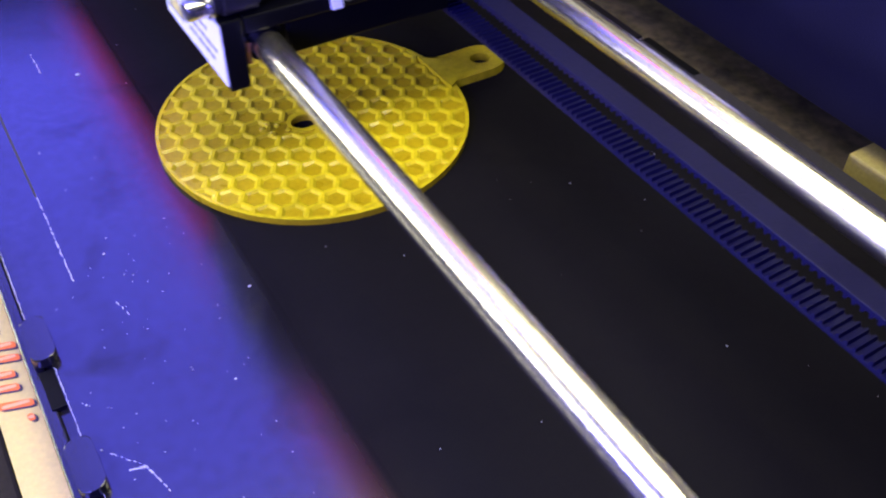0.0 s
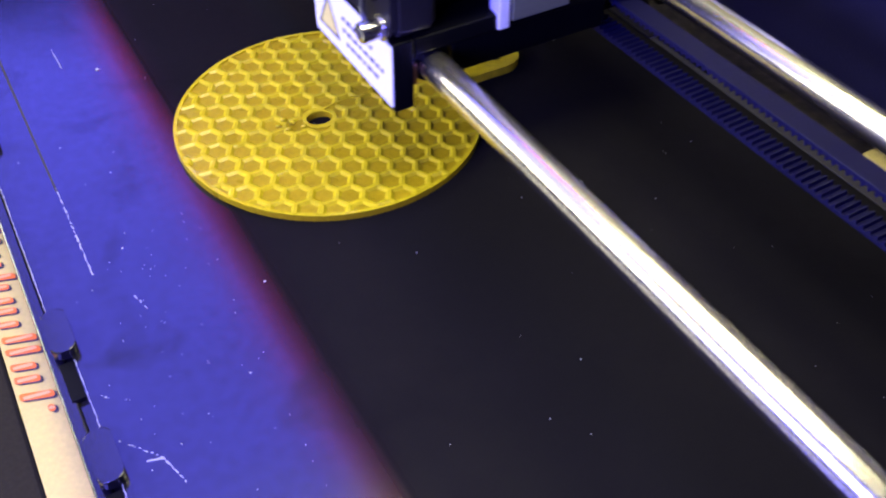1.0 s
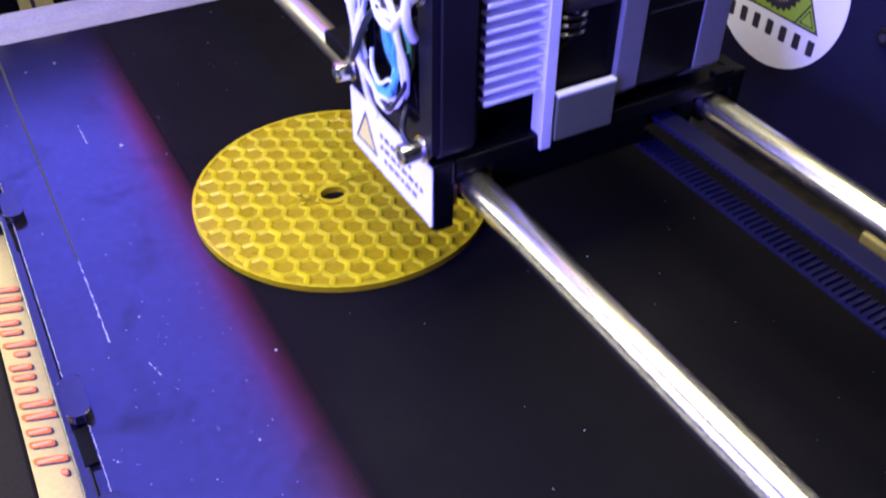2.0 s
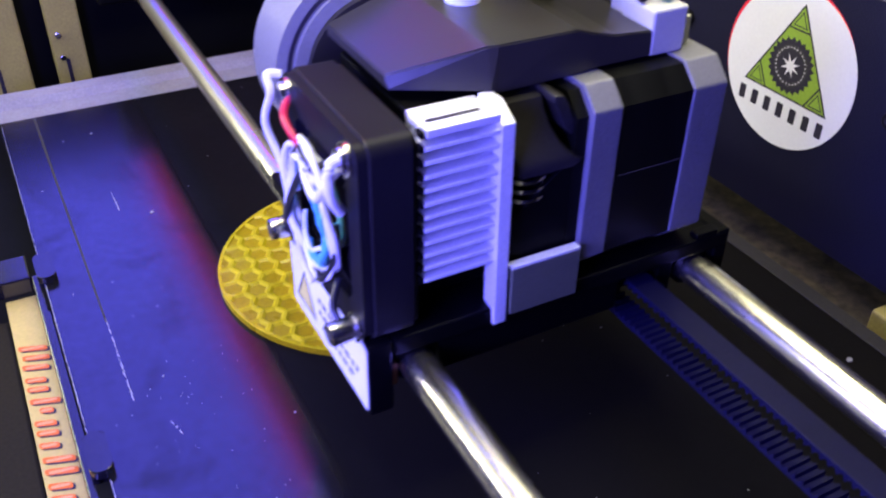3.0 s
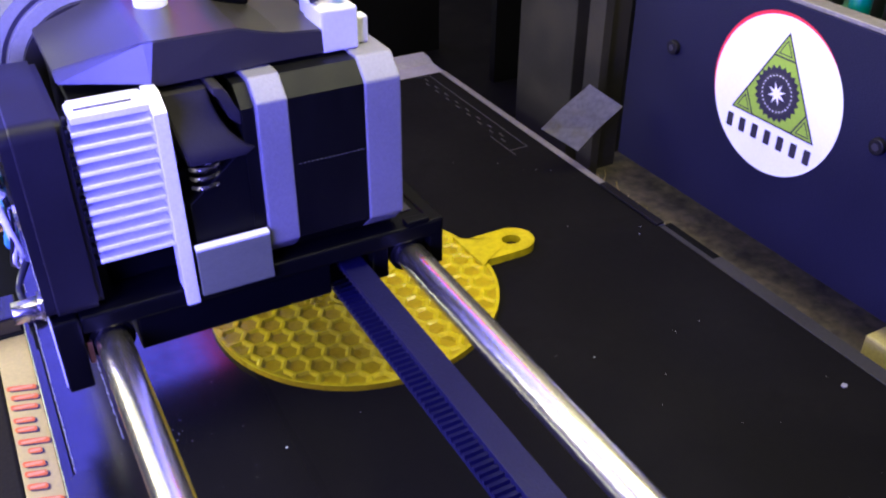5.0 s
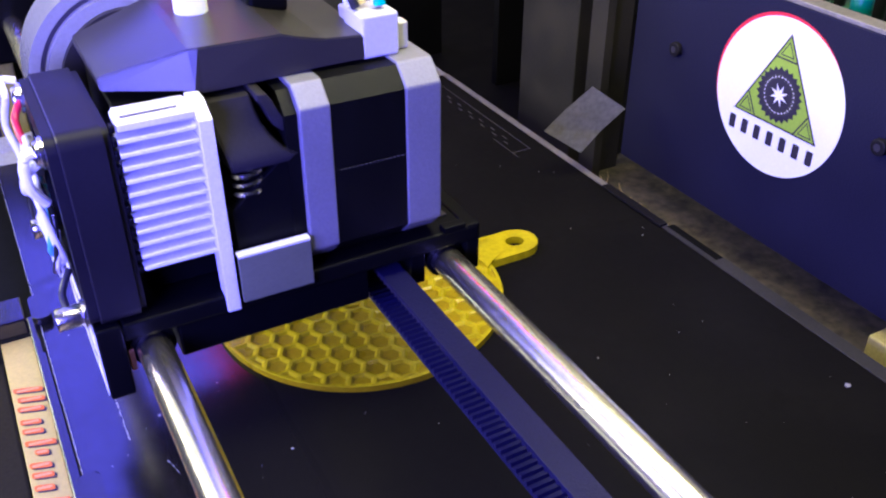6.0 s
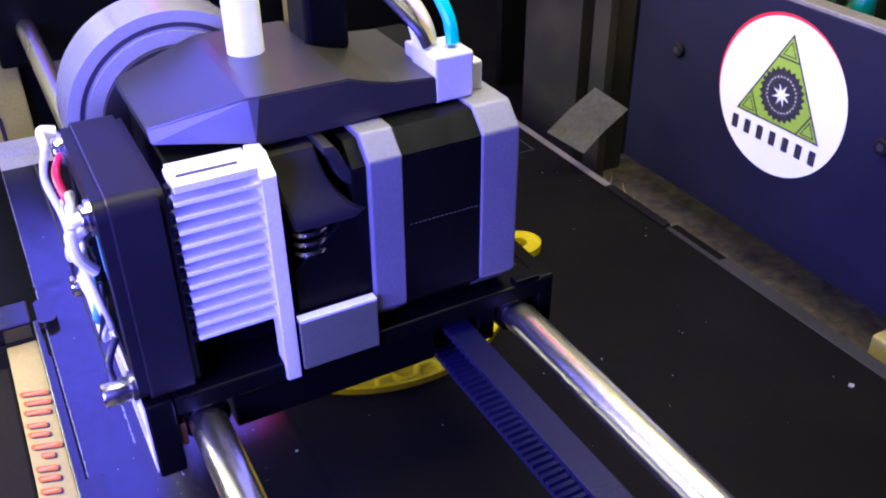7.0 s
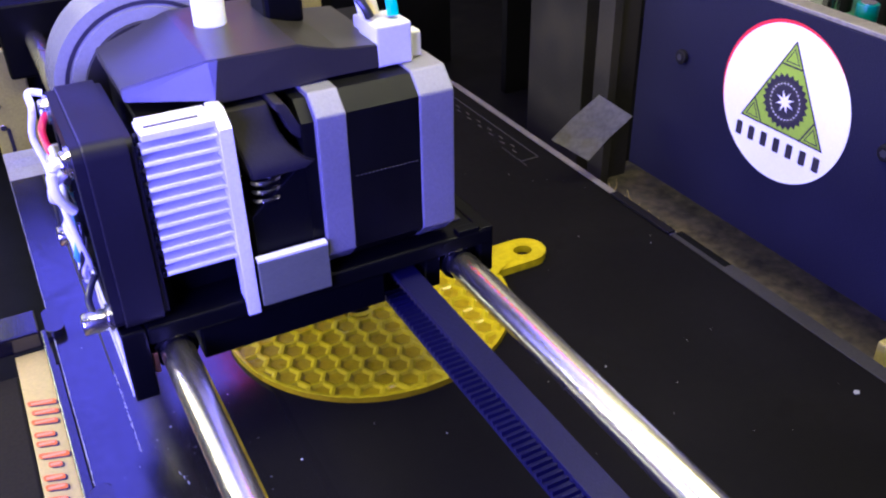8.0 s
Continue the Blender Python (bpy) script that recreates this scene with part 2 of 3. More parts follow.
def circle(cu, cv, r, n=48, a0=0.0):
    return [(cu + r * math.cos(a0 + 2 * math.pi * i / n), cv + r * math.sin(a0 + 2 * math.pi * i / n)) for i in range(n)]


def cyl(bm, axis, cu, cv, r, a0, a1, n=32, bevel=0.0):
    return prism(bm, circle(cu, cv, r, n), axis, a0, a1, bevel)


def rounded(u0, u1, v0, v1, r, n=6):
    pts = []
    for cu, cv, a in ((u1 - r, v1 - r, 0), (u0 + r, v1 - r, 90), (u0 + r, v0 + r, 180), (u1 - r, v0 + r, 270)):
        for i in range(n + 1):
            t = radians(a + 90 * i / n)
            pts.append((cu + r * math.cos(t), cv + r * math.sin(t)))
    return pts


def holed(bm, outer, inner, axis, a0, a1):
    """A plate between two outlines of as many points each."""
    f = AX[axis]
    ring = [[bm.verts.new(f(u, v, a)) for u, v in pts] for pts in (outer, inner) for a in (a0, a1)]
    ol, oh, il, ih = ring
    n = len(outer)
    for i in range(n):
        j = (i + 1) % n
        for a, b in ((ol, oh), (oh, ih), (ih, il), (il, ol)):
            bm.faces.new((a[i], a[j], b[j], b[i]))
    return bm


def toward(pts, cu, cv, r):
    """A circle whose points lie in the directions of an outline's points."""
    out = []
    for u, v in pts:
        a = math.atan2(v - cv, u - cu)
        out.append((cu + r * math.cos(a), cv + r * math.sin(a)))
    return out


def hose(bm, pts, r, n=10, sub=6):
    """A round cable along a smooth curve through the points."""
    P = [Vector(q) for q in pts]
    path = []
    for i in range(len(P) - 1):
        p0, p1, p2, p3 = P[max(i - 1, 0)], P[i], P[i + 1], P[min(i + 2, len(P) - 1)]
        for k in range(sub):
            t = k / sub
            path.append(0.5 * ((2 * p1) + (p2 - p0) * t + (2 * p0 - 5 * p1 + 4 * p2 - p3) * t * t + (3 * p1 - p0 - 3 * p2 + p3) * t ** 3))
    path.append(P[-1])
    rings = []
    up = Vector((0.31, 0.17, 0.93))
    for i, c in enumerate(path):
        d = (path[min(i + 1, len(path) - 1)] - path[max(i - 1, 0)]).normalized()
        a = d.cross(up).normalized()
        b = d.cross(a)
        rings.append([bm.verts.new(c + r * (math.cos(2 * math.pi * k / n) * a + math.sin(2 * math.pi * k / n) * b)) for k in range(n)])
    for s, e in zip(rings, rings[1:]):
        for k in range(n):
            bm.faces.new((s[k], s[(k + 1) % n], e[(k + 1) % n], e[k]))
    bm.faces.new(rings[0][::-1])
    bm.faces.new(rings[-1])
    return bm


# ---- the setting ----
def setting():
    floor = part("floor", box(B(), -999, 399, -320, 999, -32, -22), DARK, None, "dark metal floor of the machine")
    tagged(floor, category="floor", kind="structure")
    tray = part("tray", box(B(), 200, 262, -300, 284, -21.9, -14, 1.0), FLOOR, None, "dusty tray with crumbs beside the print bed")
    tagged(tray, category="tray", kind="structure")
    wall = thing("wall_back", (0, 0, 0), "dark powder-coated steel panel with a worn top edge", "wall", kind="structure")
    part("panel", box(B(), 228.3, 231.3, -320, 258.5, 2, 86, 0.4), WALL, wall)
    part("top_edge", box(B(), 228.0, 234.5, -320, 204, 86.1, 87.6, 0.3), EDGE, wall, "worn bare steel edge")
    for y, z in ((233.8, 55.9), (143.9, 55.0), (30, 55)):
        s = part("screw", cyl(B(), "x", y, z, 2.7, 226.2, 228.28, 24, 0.5), FANBLACK, wall, "black socket screw")
        part("socket", cyl(B(), "x", y, z, 1.3, 226.0, 226.25, 6), INK, s)
    far = part("wall_far", box(B(), -1010, 420, 1000, 1010, -32, 260), DARK, None, "dark far panel of the machine")
    tagged(far, category="wall", kind="structure")
    right = part("wall_outer", box(B(), 400, 410, -320, 999, -32, 40), DARK, None, "dark outer panel of the machine")
    tagged(right, category="wall", kind="structure")
    # tan panel out of view, added as a warm reflection for the rods
    upper = part("wall_reflector", box(B(), 400, 410, -320, 999, 40.1, 260), REFLECTOR, None, "unseen tan panel added for the rods to reflect")
    tagged(upper, category="wall", kind="structure")
    # panels out of view, added to close the front, near side and top
    left = part("wall_left", box(B(), -1010, -1000, -320, 999, -32, 260), DARK, None, "unseen dark panel added to close the front")
    tagged(left, category="wall", kind="structure")
    near = part("wall_near", box(B(), -999, 399, -330, -321, -32, 260), DARK, None, "dark side panel behind the camera")
    tagged(near, category="wall", kind="structure")
    top = part("ceiling", box(B(), -1010, 420, -330, 1010, 260.1, 266), DARK, None, "unseen dark panel added to close the top")
    tagged(top, category="ceiling", kind="structure")
    post = part("corner_post", prism(B(), [(222, 268), (226, 268), (226, 274), (240, 274), (240, 278), (222, 278)], "z", -13.9, 245), POSTGREY, None, "grey scuffed steel corner post")
    tagged(post, category="post", kind="structure")
    panel = part("inner_panel", box(B(), 252, 320, 395, 400, -21.9, 245), DARK, None, "dark steel inner panel")
    tagged(panel, category="panel", kind="structure")
    guide = part("grey_guide", box(B(), 226.5, 239.5, 292, 334, -21.9, 245, 0.5), POSTGREY, None, "grey steel guide plate behind the corner post")
    tagged(guide, category="panel", kind="structure")
    frame_wall = part("frame_rail", box(B(), -320, 250, 455, 465, -21.9, 45), DARK, None, "dark rail across the end of the machine")
    tagged(frame_wall, category="rail", kind="structure")
    for x0, x1, z1 in ((-4, 15.5, 34), (27, 42, 30), (148, 165, 42)):
        s = part("slat", box(B(), x0, x1, 440, 446, -21.9, z1, 0.8), SLATTAN, None)
        tagged(s, "upright tan slat with bolt heads behind the print bed", "slat", "slats behind the bed")
        for zz in (4, 15):
            part("bolt_head", cyl(B(), "y", x0 + 4, zz - 6, 1.5, 438.4, 439.9, 16, 0.3), NICKEL, s, "small bright bolt head")
        # inked strip stands for the shade inside the slat's slit
        part("slit", prism(B(), rounded(x0 + 5.0, x0 + 6.8, -18, -3, 0.7, 3), "y", 439.6, 439.95), INK, s, "dark strip painting the slit's shade")


def circuit_board():
    c = thing("circuit_board", (0, 0, 0), "green circuit board with capacitors behind the panel", "circuit board")
    part("board", box(B(), 238, 330, 60, 214, 73, 74.6, 0.2), BOARD, c)
    rnd = random.Random(8)
    for i in range(16):
        x, y, r = 242 + rnd.uniform(0, 34), 66 + i * 9.2, rnd.uniform(2.4, 4.2)
        h = rnd.uniform(9, 17)
        cap = part("capacitor", cyl(B(), "z", x, y, r, 74.7, 74.7 + h, 24, 0.6), rnd.choice((NICKEL, FANBLACK, TEALDARK, BLUECAP)), c, "upright capacitor", True)
        part("top", cyl(B(), "z", x, y, r * 0.7, 74.72 + h, 75.0 + h, 20), NICKEL, cap)
    for i in range(7):
        y = 72 + i * 19
        part("chip", box(B(), 284, 296, y, y + 11, 74.7, 78, 0.3), FANBLACK, c, "black chip")
    part("connector", box(B(), 238.5, 247, 193, 207, 74.7, 86, 0.5), WHITE, c, "pale connector block")


def tray_block():
    t = thing("plastic_block", (0, 0, 0), "small tan plastic block lying on the dusty tray under the panel", "block")
    part("body", box(B(), 225.8, 247, 98, 128.5, -13.95, -3.8, 0.8), SLATTAN, t)


def metal_tab():
    t = thing("tape_tab", (0, 0, 0), "grey tape tab leaning in the corner", "tape")
    bm = B()
    a = [(201.7, 248, 41.2), (218.3, 247, 29), (209, 249, 21), (192, 251, 32.5)]
    b = [(185, 254, 24), (201.5, 251, 12)]
    va = [bm.verts.new(q) for q in a]
    f1 = bm.faces.new(va)
    vb = [bm.verts.new(q) for q in b]
    f2 = bm.faces.new((va[2], va[3], vb[0], vb[1]))
    bmesh.ops.solidify(bm, geom=[f1, f2], thickness=0.6)
    part("tab", bm, TAPE, t)


# ---- print bed ----
def print_bed():
    bed = thing("print_bed", (0, 0, 0), "flat print bed with a scuffed black sheet and bare rim", "print bed")
    part("plate", box(B(), -1.2, 210, -110, 402, -4.5, -0.6, 0.5), ALU_RIM, bed, "bare metal plate under the sheet")
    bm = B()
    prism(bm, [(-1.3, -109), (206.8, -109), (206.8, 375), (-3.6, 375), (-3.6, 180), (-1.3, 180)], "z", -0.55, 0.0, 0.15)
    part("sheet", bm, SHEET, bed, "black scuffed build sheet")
    part("far_lip", prism(B(), [(376, -0.55), (388, -0.5), (392, 1.6), (399, 2.2), (402, 0.8), (402.4, -5), (376, -0.58)], "x", -3.6, 210, 0.2), ALU_RIM, bed, "pale rounded rim at the end of the bed")
    part("front_bar", box(B(), -6.9, -3.7, -110, 262, -9, -1.2, 0.5), GLOSSPAINT, bed, "black painted front bar")
    part("front_ledge", box(B(), -3.7, -1.25, -110, 179, -9, -2.4, 0.2), GLOSSPAINT, bed)
    part("arm", box(B(), -95, -6.95, 262, 276, -8, -1.5, 0.8), GLOSSPAINT, bed, "black painted support arm")
    part("side_rail", box(B(), 206.9, 209.9, 206.1, 375, -0.55, 0.25, 0.2), EDGE, bed, "dull metal edge rail")
    part("side_rail", box(B(), 206.9, 212.5, -109, 179.9, -0.55, 0.1, 0.2), DARKRAIL, bed, "dark grey edge rail")
    part("front_skirt", box(B(), -70, -16.6, -110, 255, -16, -11, 1.0), OLIVE, bed, "dark olive skirt under the name strip")
    # clips along the front and the back
    for y in (253, 165, 126, 70):
        c = part("clip", prism(B(), rounded(-5.2, 0.6, y, y + 14.5, 2.2), "z", 0.02, 2.8, 0.3), GLOSSPAINT, bed, "small black rounded clip")
        part("hook", box(B(), -5.2, -3.4, y + 0.5, y + 13.5, -7, 0.6, 0.4), FANBLACK, c)
        # solid black block in place of the shaded opening by the clip
        part("slot", box(B(), -4.8, -1.35, y - 12, y - 0.2, -2.35, -0.9), DARK, bed, "black block painting the slot's shade")
    part("ledge", box(B(), 205.6, 209.2, 206, 241, 0.27, 1.3, 0.3), FANBLACK, bed, "black clip along the edge")
    part("rail_gap", box(B(), 206.9, 209.0, 180, 206, -0.55, 0.05, 0.1), DARKRAIL, bed)
    # black block drawn for the shade in the notch
    part("notch", box(B(), 209.1, 212.5, 180, 206, -4, -0.1, 0.2), DARK, bed, "black block painting the shade in the notch")
    # marks on the sheet
    part("slit", prism(B(), [(9.0, 374.9), (9.9, 374.9), (10.0, 260), (10.1, 226), (9.6, 226), (9.4, 260)], "z", 0.01, 0.05), SLIT, bed, "olive cut line in the sheet")
    rnd = random.Random(3)

    def scratch(x0, y0, x1, y1, w, gaps):
        bm = B()
        n = max(3, int(math.hypot(x1 - x0, y1 - y0) / 0.6))
        nx, ny = -(y1 - y0), x1 - x0
        ll = math.hypot(nx, ny)
        nx, ny = nx / ll, ny / ll
        for i in range(n):
            if rnd.random() < gaps:
                continue
            a, b = i / n, (i + 0.95) / n
            j = rnd.uniform(-0.12, 0.12)
            h = w * rnd.uniform(0.2, 0.9) / 2
            q = [(x0 + (x1 - x0) * t + nx * (j + s * h), y0 + (y1 - y0) * t + ny * (j + s * h)) for t, s in ((a, -1), (b, -1), (b, 1), (a, 1))]
            prism(bm, q, "z", 0.012, 0.05)
        return part("scratch", bm, SCRATCH, bed, "bright scratch")

    for q in ((10.0, 228, 9.9, 189, 0.55, 0.25), (-3.45, 374, -3.45, 181, 0.26, 0.04), (-1.15, 164, -1.15, -60, 0.3, 0.04), (0.2, 138.5, 8.4, 128.2, 0.5, 0.35),
              (8.4, 128.2, 10.7, 120.0, 0.5, 0.1), (16.8, 177.5, 18.6, 170.5, 0.4, 0.3), (26, 300, 26.2, 287, 0.5, 0.3), (5.0, 128.9, 8.4, 128.2, 0.8, 0.0)):
        scratch(*q)
    # printed outline and illegible lines of print on the sheet
    for q in ((199.7, 200.1, 284, 373), (191.0, 191.3, 279, 300), (191, 200.1, 283.8, 284.2), (193, 200, 373, 373.4)):
        part("print_line", box(B(), q[0], q[1], q[2], q[3], 0.01, 0.04), PRINT, bed, "thin pale printed line")
    for i in range(16):
        y = 292 + i * 5
        part("print_bar", box(B(), 193.6 + (i % 2) * 2.2, 194.2 + (i % 2) * 2.2, y, y + 3.4, 0.01, 0.04), PRINT, bed)
    # nameplate strip in front of the bed, its lettering as plain shapes
    plate = part("name_strip", box(B(), -16.3, -7.0, 20, 261, -9.4, -8.2, 0.3), TAN, bed, "tan strip with orange lettering shapes")
    y = 236.0
    # plain slanted strokes in the colours of the lettering, long and short in turn
    for low, high, w in ((0, 8.0, 4.6), (0.6, 8.0, 4.6), (0, 7.2, 6.0), (0, 5.6, 4.2), (0, 5.6, 5.4), (0, 8.0, 4.0), (2.0, 5.6, 5.4), (0, 5.6, 4.0), (0, 5.6, 5.0), (0, 5.0, 5.6),
                         (0, 8.0, 4.4), (0, 8.0, 5.4), (0, 5.8, 4.4), (0, 5.8, 5.6), (0, 7.6, 4.6), (5.2, 6.8, 5.0)):
        pts = rounded(-15.6 + low, -15.6 + high, y - 2.3, y, 0.8, 3)
        pts = [(u, v - 0.32 * (u + 15.6)) for u, v in pts]
        mark = prism(B(), pts, "z", -8.1, -7.8, 0.1)
        cu, cv = sum(u for u, v in pts) / len(pts), sum(v for u, v in pts) / len(pts)
        core = prism(B(), [(cu + (u - cu) * 0.78, cv + (v - cv) * 0.42) for u, v in pts], "z", -7.79, -7.74)
        shade = mark.copy()
        shade.transform(Matrix.Translation((0.5, -0.5, -0.06)))
        stroke = part("stroke", mark, ORANGE, plate, "orange rounded stroke")
        part("core", core, PEACH, stroke, "paler core of the stroke")
        part("stroke_outline", shade, INK, plate, "dark violet outline")
        y -= w
    return bed


def dust():
    rnd = random.Random(11)
    bm = B()
    spots = [(19.2, 194.8, 0.5), (47.0, 165.2, 0.45), (36.2, 280.3, 0.7), (196.0, 112.1, 1.2), (197.0, 205.2, 0.4), (33, 140, 0.35), (28, 350, 0.6)]
    spots += [(rnd.uniform(-1, 205), rnd.uniform(20, 372), rnd.choice((0.12, 0.15, 0.2, 0.28))) for _ in range(110)]
    spots += [(rnd.uniform(0, 40), rnd.uniform(90, 200), rnd.choice((0.1, 0.12, 0.16))) for _ in range(70)]
    for x, y, r in spots:
        n = rnd.choice((4, 5, 6))
        pts = [(x + r * rnd.uniform(0.5, 1.2) * math.cos(2 * math.pi * i / n), y + r * rnd.uniform(0.5, 1.2) * math.sin(2 * math.pi * i / n)) for i in range(n)]
        prism(bm, pts, "z", 0.012, 0.05 + r * 0.2)
    ob = part("dust_specks", bm, SCRATCH, None, "pale specks of dust on the black sheet")
    tagged(ob, category="dust", kind="stuff")
    bm = B()
    for _ in range(260):
        x, y = rnd.uniform(211, 228), rnd.uniform(90, 282)
        r = rnd.choice((0.15, 0.2, 0.3, 0.3, 0.6))
        bmesh.ops.create_icosphere(bm, subdivisions=1, radius=r, matrix=pose(x, y, -13.9 + r * 0.4, rnd.uniform(0, 90), rnd.uniform(0, 90), 0) @ Matrix.Diagonal((1, rnd.uniform(0.6, 1.6), 0.6, 1)))
    flakes = B()
    for _ in range(150):
        x, y = rnd.uniform(210.5, 228), rnd.choice((rnd.uniform(95, 285), rnd.gauss(190, 12), rnd.gauss(235, 14)))
        n, r = rnd.choice((4, 5, 6)), rnd.choice((0.3, 0.4, 0.5, 0.8, 1.3, 2.4))
        z = -13.98
        prism(flakes, [(x + r * rnd.uniform(0.4, 1.2) * math.cos(2 * math.pi * q / n), y + 1.6 * r * rnd.uniform(0.4, 1.2) * math.sin(2 * math.pi * q / n)) for q in range(n)], "z", z, z + rnd.uniform(0.2, 0.6))
    tagged(part("debris_flakes", flakes, DEBRIS, None, "black flakes of debris on the dusty tray"), category="debris", kind="stuff")
    for x, y, a in ((225.0, 262, 20), (221.5, 258, 75), (226.4, 250, 130)):
        c, d = math.cos(radians(a)), math.sin(radians(a))
        hose(bm, [(x, y, -13.8), (x + 1.4 * c, y + 1.4 * d, -12.4), (x + 2.2 * c, y + 3 * d, -10.6), (x + 2.0 * c, y + 4.4 * d, -8.8)], 0.3, 5, 3)
    ob = part("crumbs", bm, CRUMB, None, "tan crumbs and plastic bits on the tray")
    tagged(ob, category="crumbs", kind="stuff")


# ---- the printed coaster ----
def coaster():
    cx, cy, R = 91.0, 219.5, 46.8
    c = thing("coaster", (0, 0, 0), "round translucent yellow honeycomb coaster with an eyelet", "coaster")
    hole = (87.0, 218.2)
    n = 120
    outer = circle(cx, cy, R, n)
    inner = [(hole[0] + 4.1 * math.cos(math.atan2(v - hole[1], u - hole[0])), hole[1] + 3.3 * math.sin(math.atan2(v - hole[1], u - hole[0]))) for u, v in outer]
    part("base", holed(B(), outer, inner, "z", 0.02, 1.7), YELLOWFILM, c, "thin translucent yellow floor of the cells")
    part("rim", holed(B(), circle(cx, cy, R, n), circle(cx, cy, R - 1.1, n), "z", 1.72, 2.15), YELLOW, c)
    part("hub", holed(B(), circle(hole[0], hole[1], 5.2, 40), [(hole[0] + (u - hole[0]) * 0.78, hole[1] + (v - hole[1]) * 0.64) for u, v in circle(hole[0], hole[1], 5.2, 40)], "z", 1.71, 2.35), YELLOW, c)
    # honeycomb
    P = 7.25
    s = P / math.sqrt(3)
    rnd = random.Random(5)
    bm = B()
    seen = set()
    for i in range(-9, 10):
        for j in range(-9, 10):
            hx, hy = cx + 1.2 + i * P * math.sqrt(3) / 2, cy - 1 + j * P + (i % 2) * P / 2
            vs = [(hx + s * math.cos(radians(60 * k)), hy + s * math.sin(radians(60 * k))) for k in range(6)]
            for k in range(6):
                a, b = vs[k], vs[(k + 1) % 6]
                key = (round(a[0] + b[0], 1), round(a[1] + b[1], 1))
                if key in seen:
                    continue
                seen.add(key)
                ra, rb = (math.hypot(q[0] - cx, q[1] - cy) for q in (a, b))
                if min(ra, rb) > R - 1.8 or min(math.hypot(q[0] - hole[0], q[1] - hole[1]) for q in (a, b)) < 4.4:
                    continue
                if ra > R - 1 or rb > R - 1:
                    o, q = (a, b) if ra < rb else (b, a)
                    t = (R - 1 - min(ra, rb)) / max(0.01, max(ra, rb) - min(ra, rb))
                    a, b = o, (o[0] + (q[0] - o[0]) * t, o[1] + (q[1] - o[1]) * t)
                dx, dy = b[0] - a[0], b[1] - a[1]
                ll = math.hypot(dx, dy)
                if ll < 0.3:
                    continue
                ux, uy = dx / ll, dy / ll
                nx, ny = -uy, ux
                top = 2.3 + rnd.uniform(-0.08, 0.08)
                e = 0.55
                lo = [bm.verts.new((q[0] + nx * d + ux * f, q[1] + ny * d + uy * f, 1.65)) for q, f in ((a, -e), (b, e)) for d in (-1.35, 1.35)]
                hi = [bm.verts.new((q[0] + nx * d + ux * f, q[1] + ny * d + uy * f, top)) for q, f in ((a, -e), (b, e)) for d in (-0.45, 0.45)]
                for f in ((hi[0], hi[1], hi[3], hi[2]), (lo[0], lo[2], hi[2], hi[0]), (lo[1], hi[1], hi[3], lo[3]), (lo[0], hi[0], hi[1], lo[1]), (lo[2], lo[3], hi[3], hi[2])):
                    bm.faces.new(f)
    part("honeycomb", bm, YELLOW, c, "raised honeycomb ribs")["kind"] = "stuff"
    # eyelet on its neck
    ex, ey = 151.5, 220.3
    pts = [(134.5, 210.6), (137.5, 212.9), (142, 212.9)]
    pts += [(ex + 8.3 * math.cos(radians(a)), ey + 7.5 * math.sin(radians(a))) for a in range(-90, 91, 10)]
    pts += [(142, 227.8), (137.5, 227.9), (134.0, 231)]
    bm = B()
    full = []
    for k in range(len(pts)):
        a, b = pts[k], pts[(k + 1) % len(pts)]
        full += [a, ((a[0] + b[0]) / 2, (a[1] + b[1]) / 2)]
    holed(bm, full, [(ex - 0.2 + 3.4 * math.cos(math.atan2(v - ey, u - ex)), ey + 3.0 * math.sin(math.atan2(v - ey, u - ex))) for u, v in full], "z", 0.02, 2.9)
    part("eyelet", bm, YELLOW, c, "", False)
    bm = B()
    for x, y in ((74.5, 220), (76.5, 217), (79, 219.5), (77, 222), (81, 216)):
        bmesh.ops.create_icosphere(bm, subdivisions=1, radius=0.9, matrix=pose(x, y, 2.8) @ Matrix.Diagonal((1.3, 1, 0.7, 1)))
    part("blob", bm, YELLOW, c, "rough blobs of plastic")
    part("strand", hose(B(), [(90, 221, 2.7), (97, 222.5, 2.9), (103, 222, 2.8), (110, 224.5, 3.0)], 0.28, 6, 4), YELLOW, c, "loose thread of plastic", True)


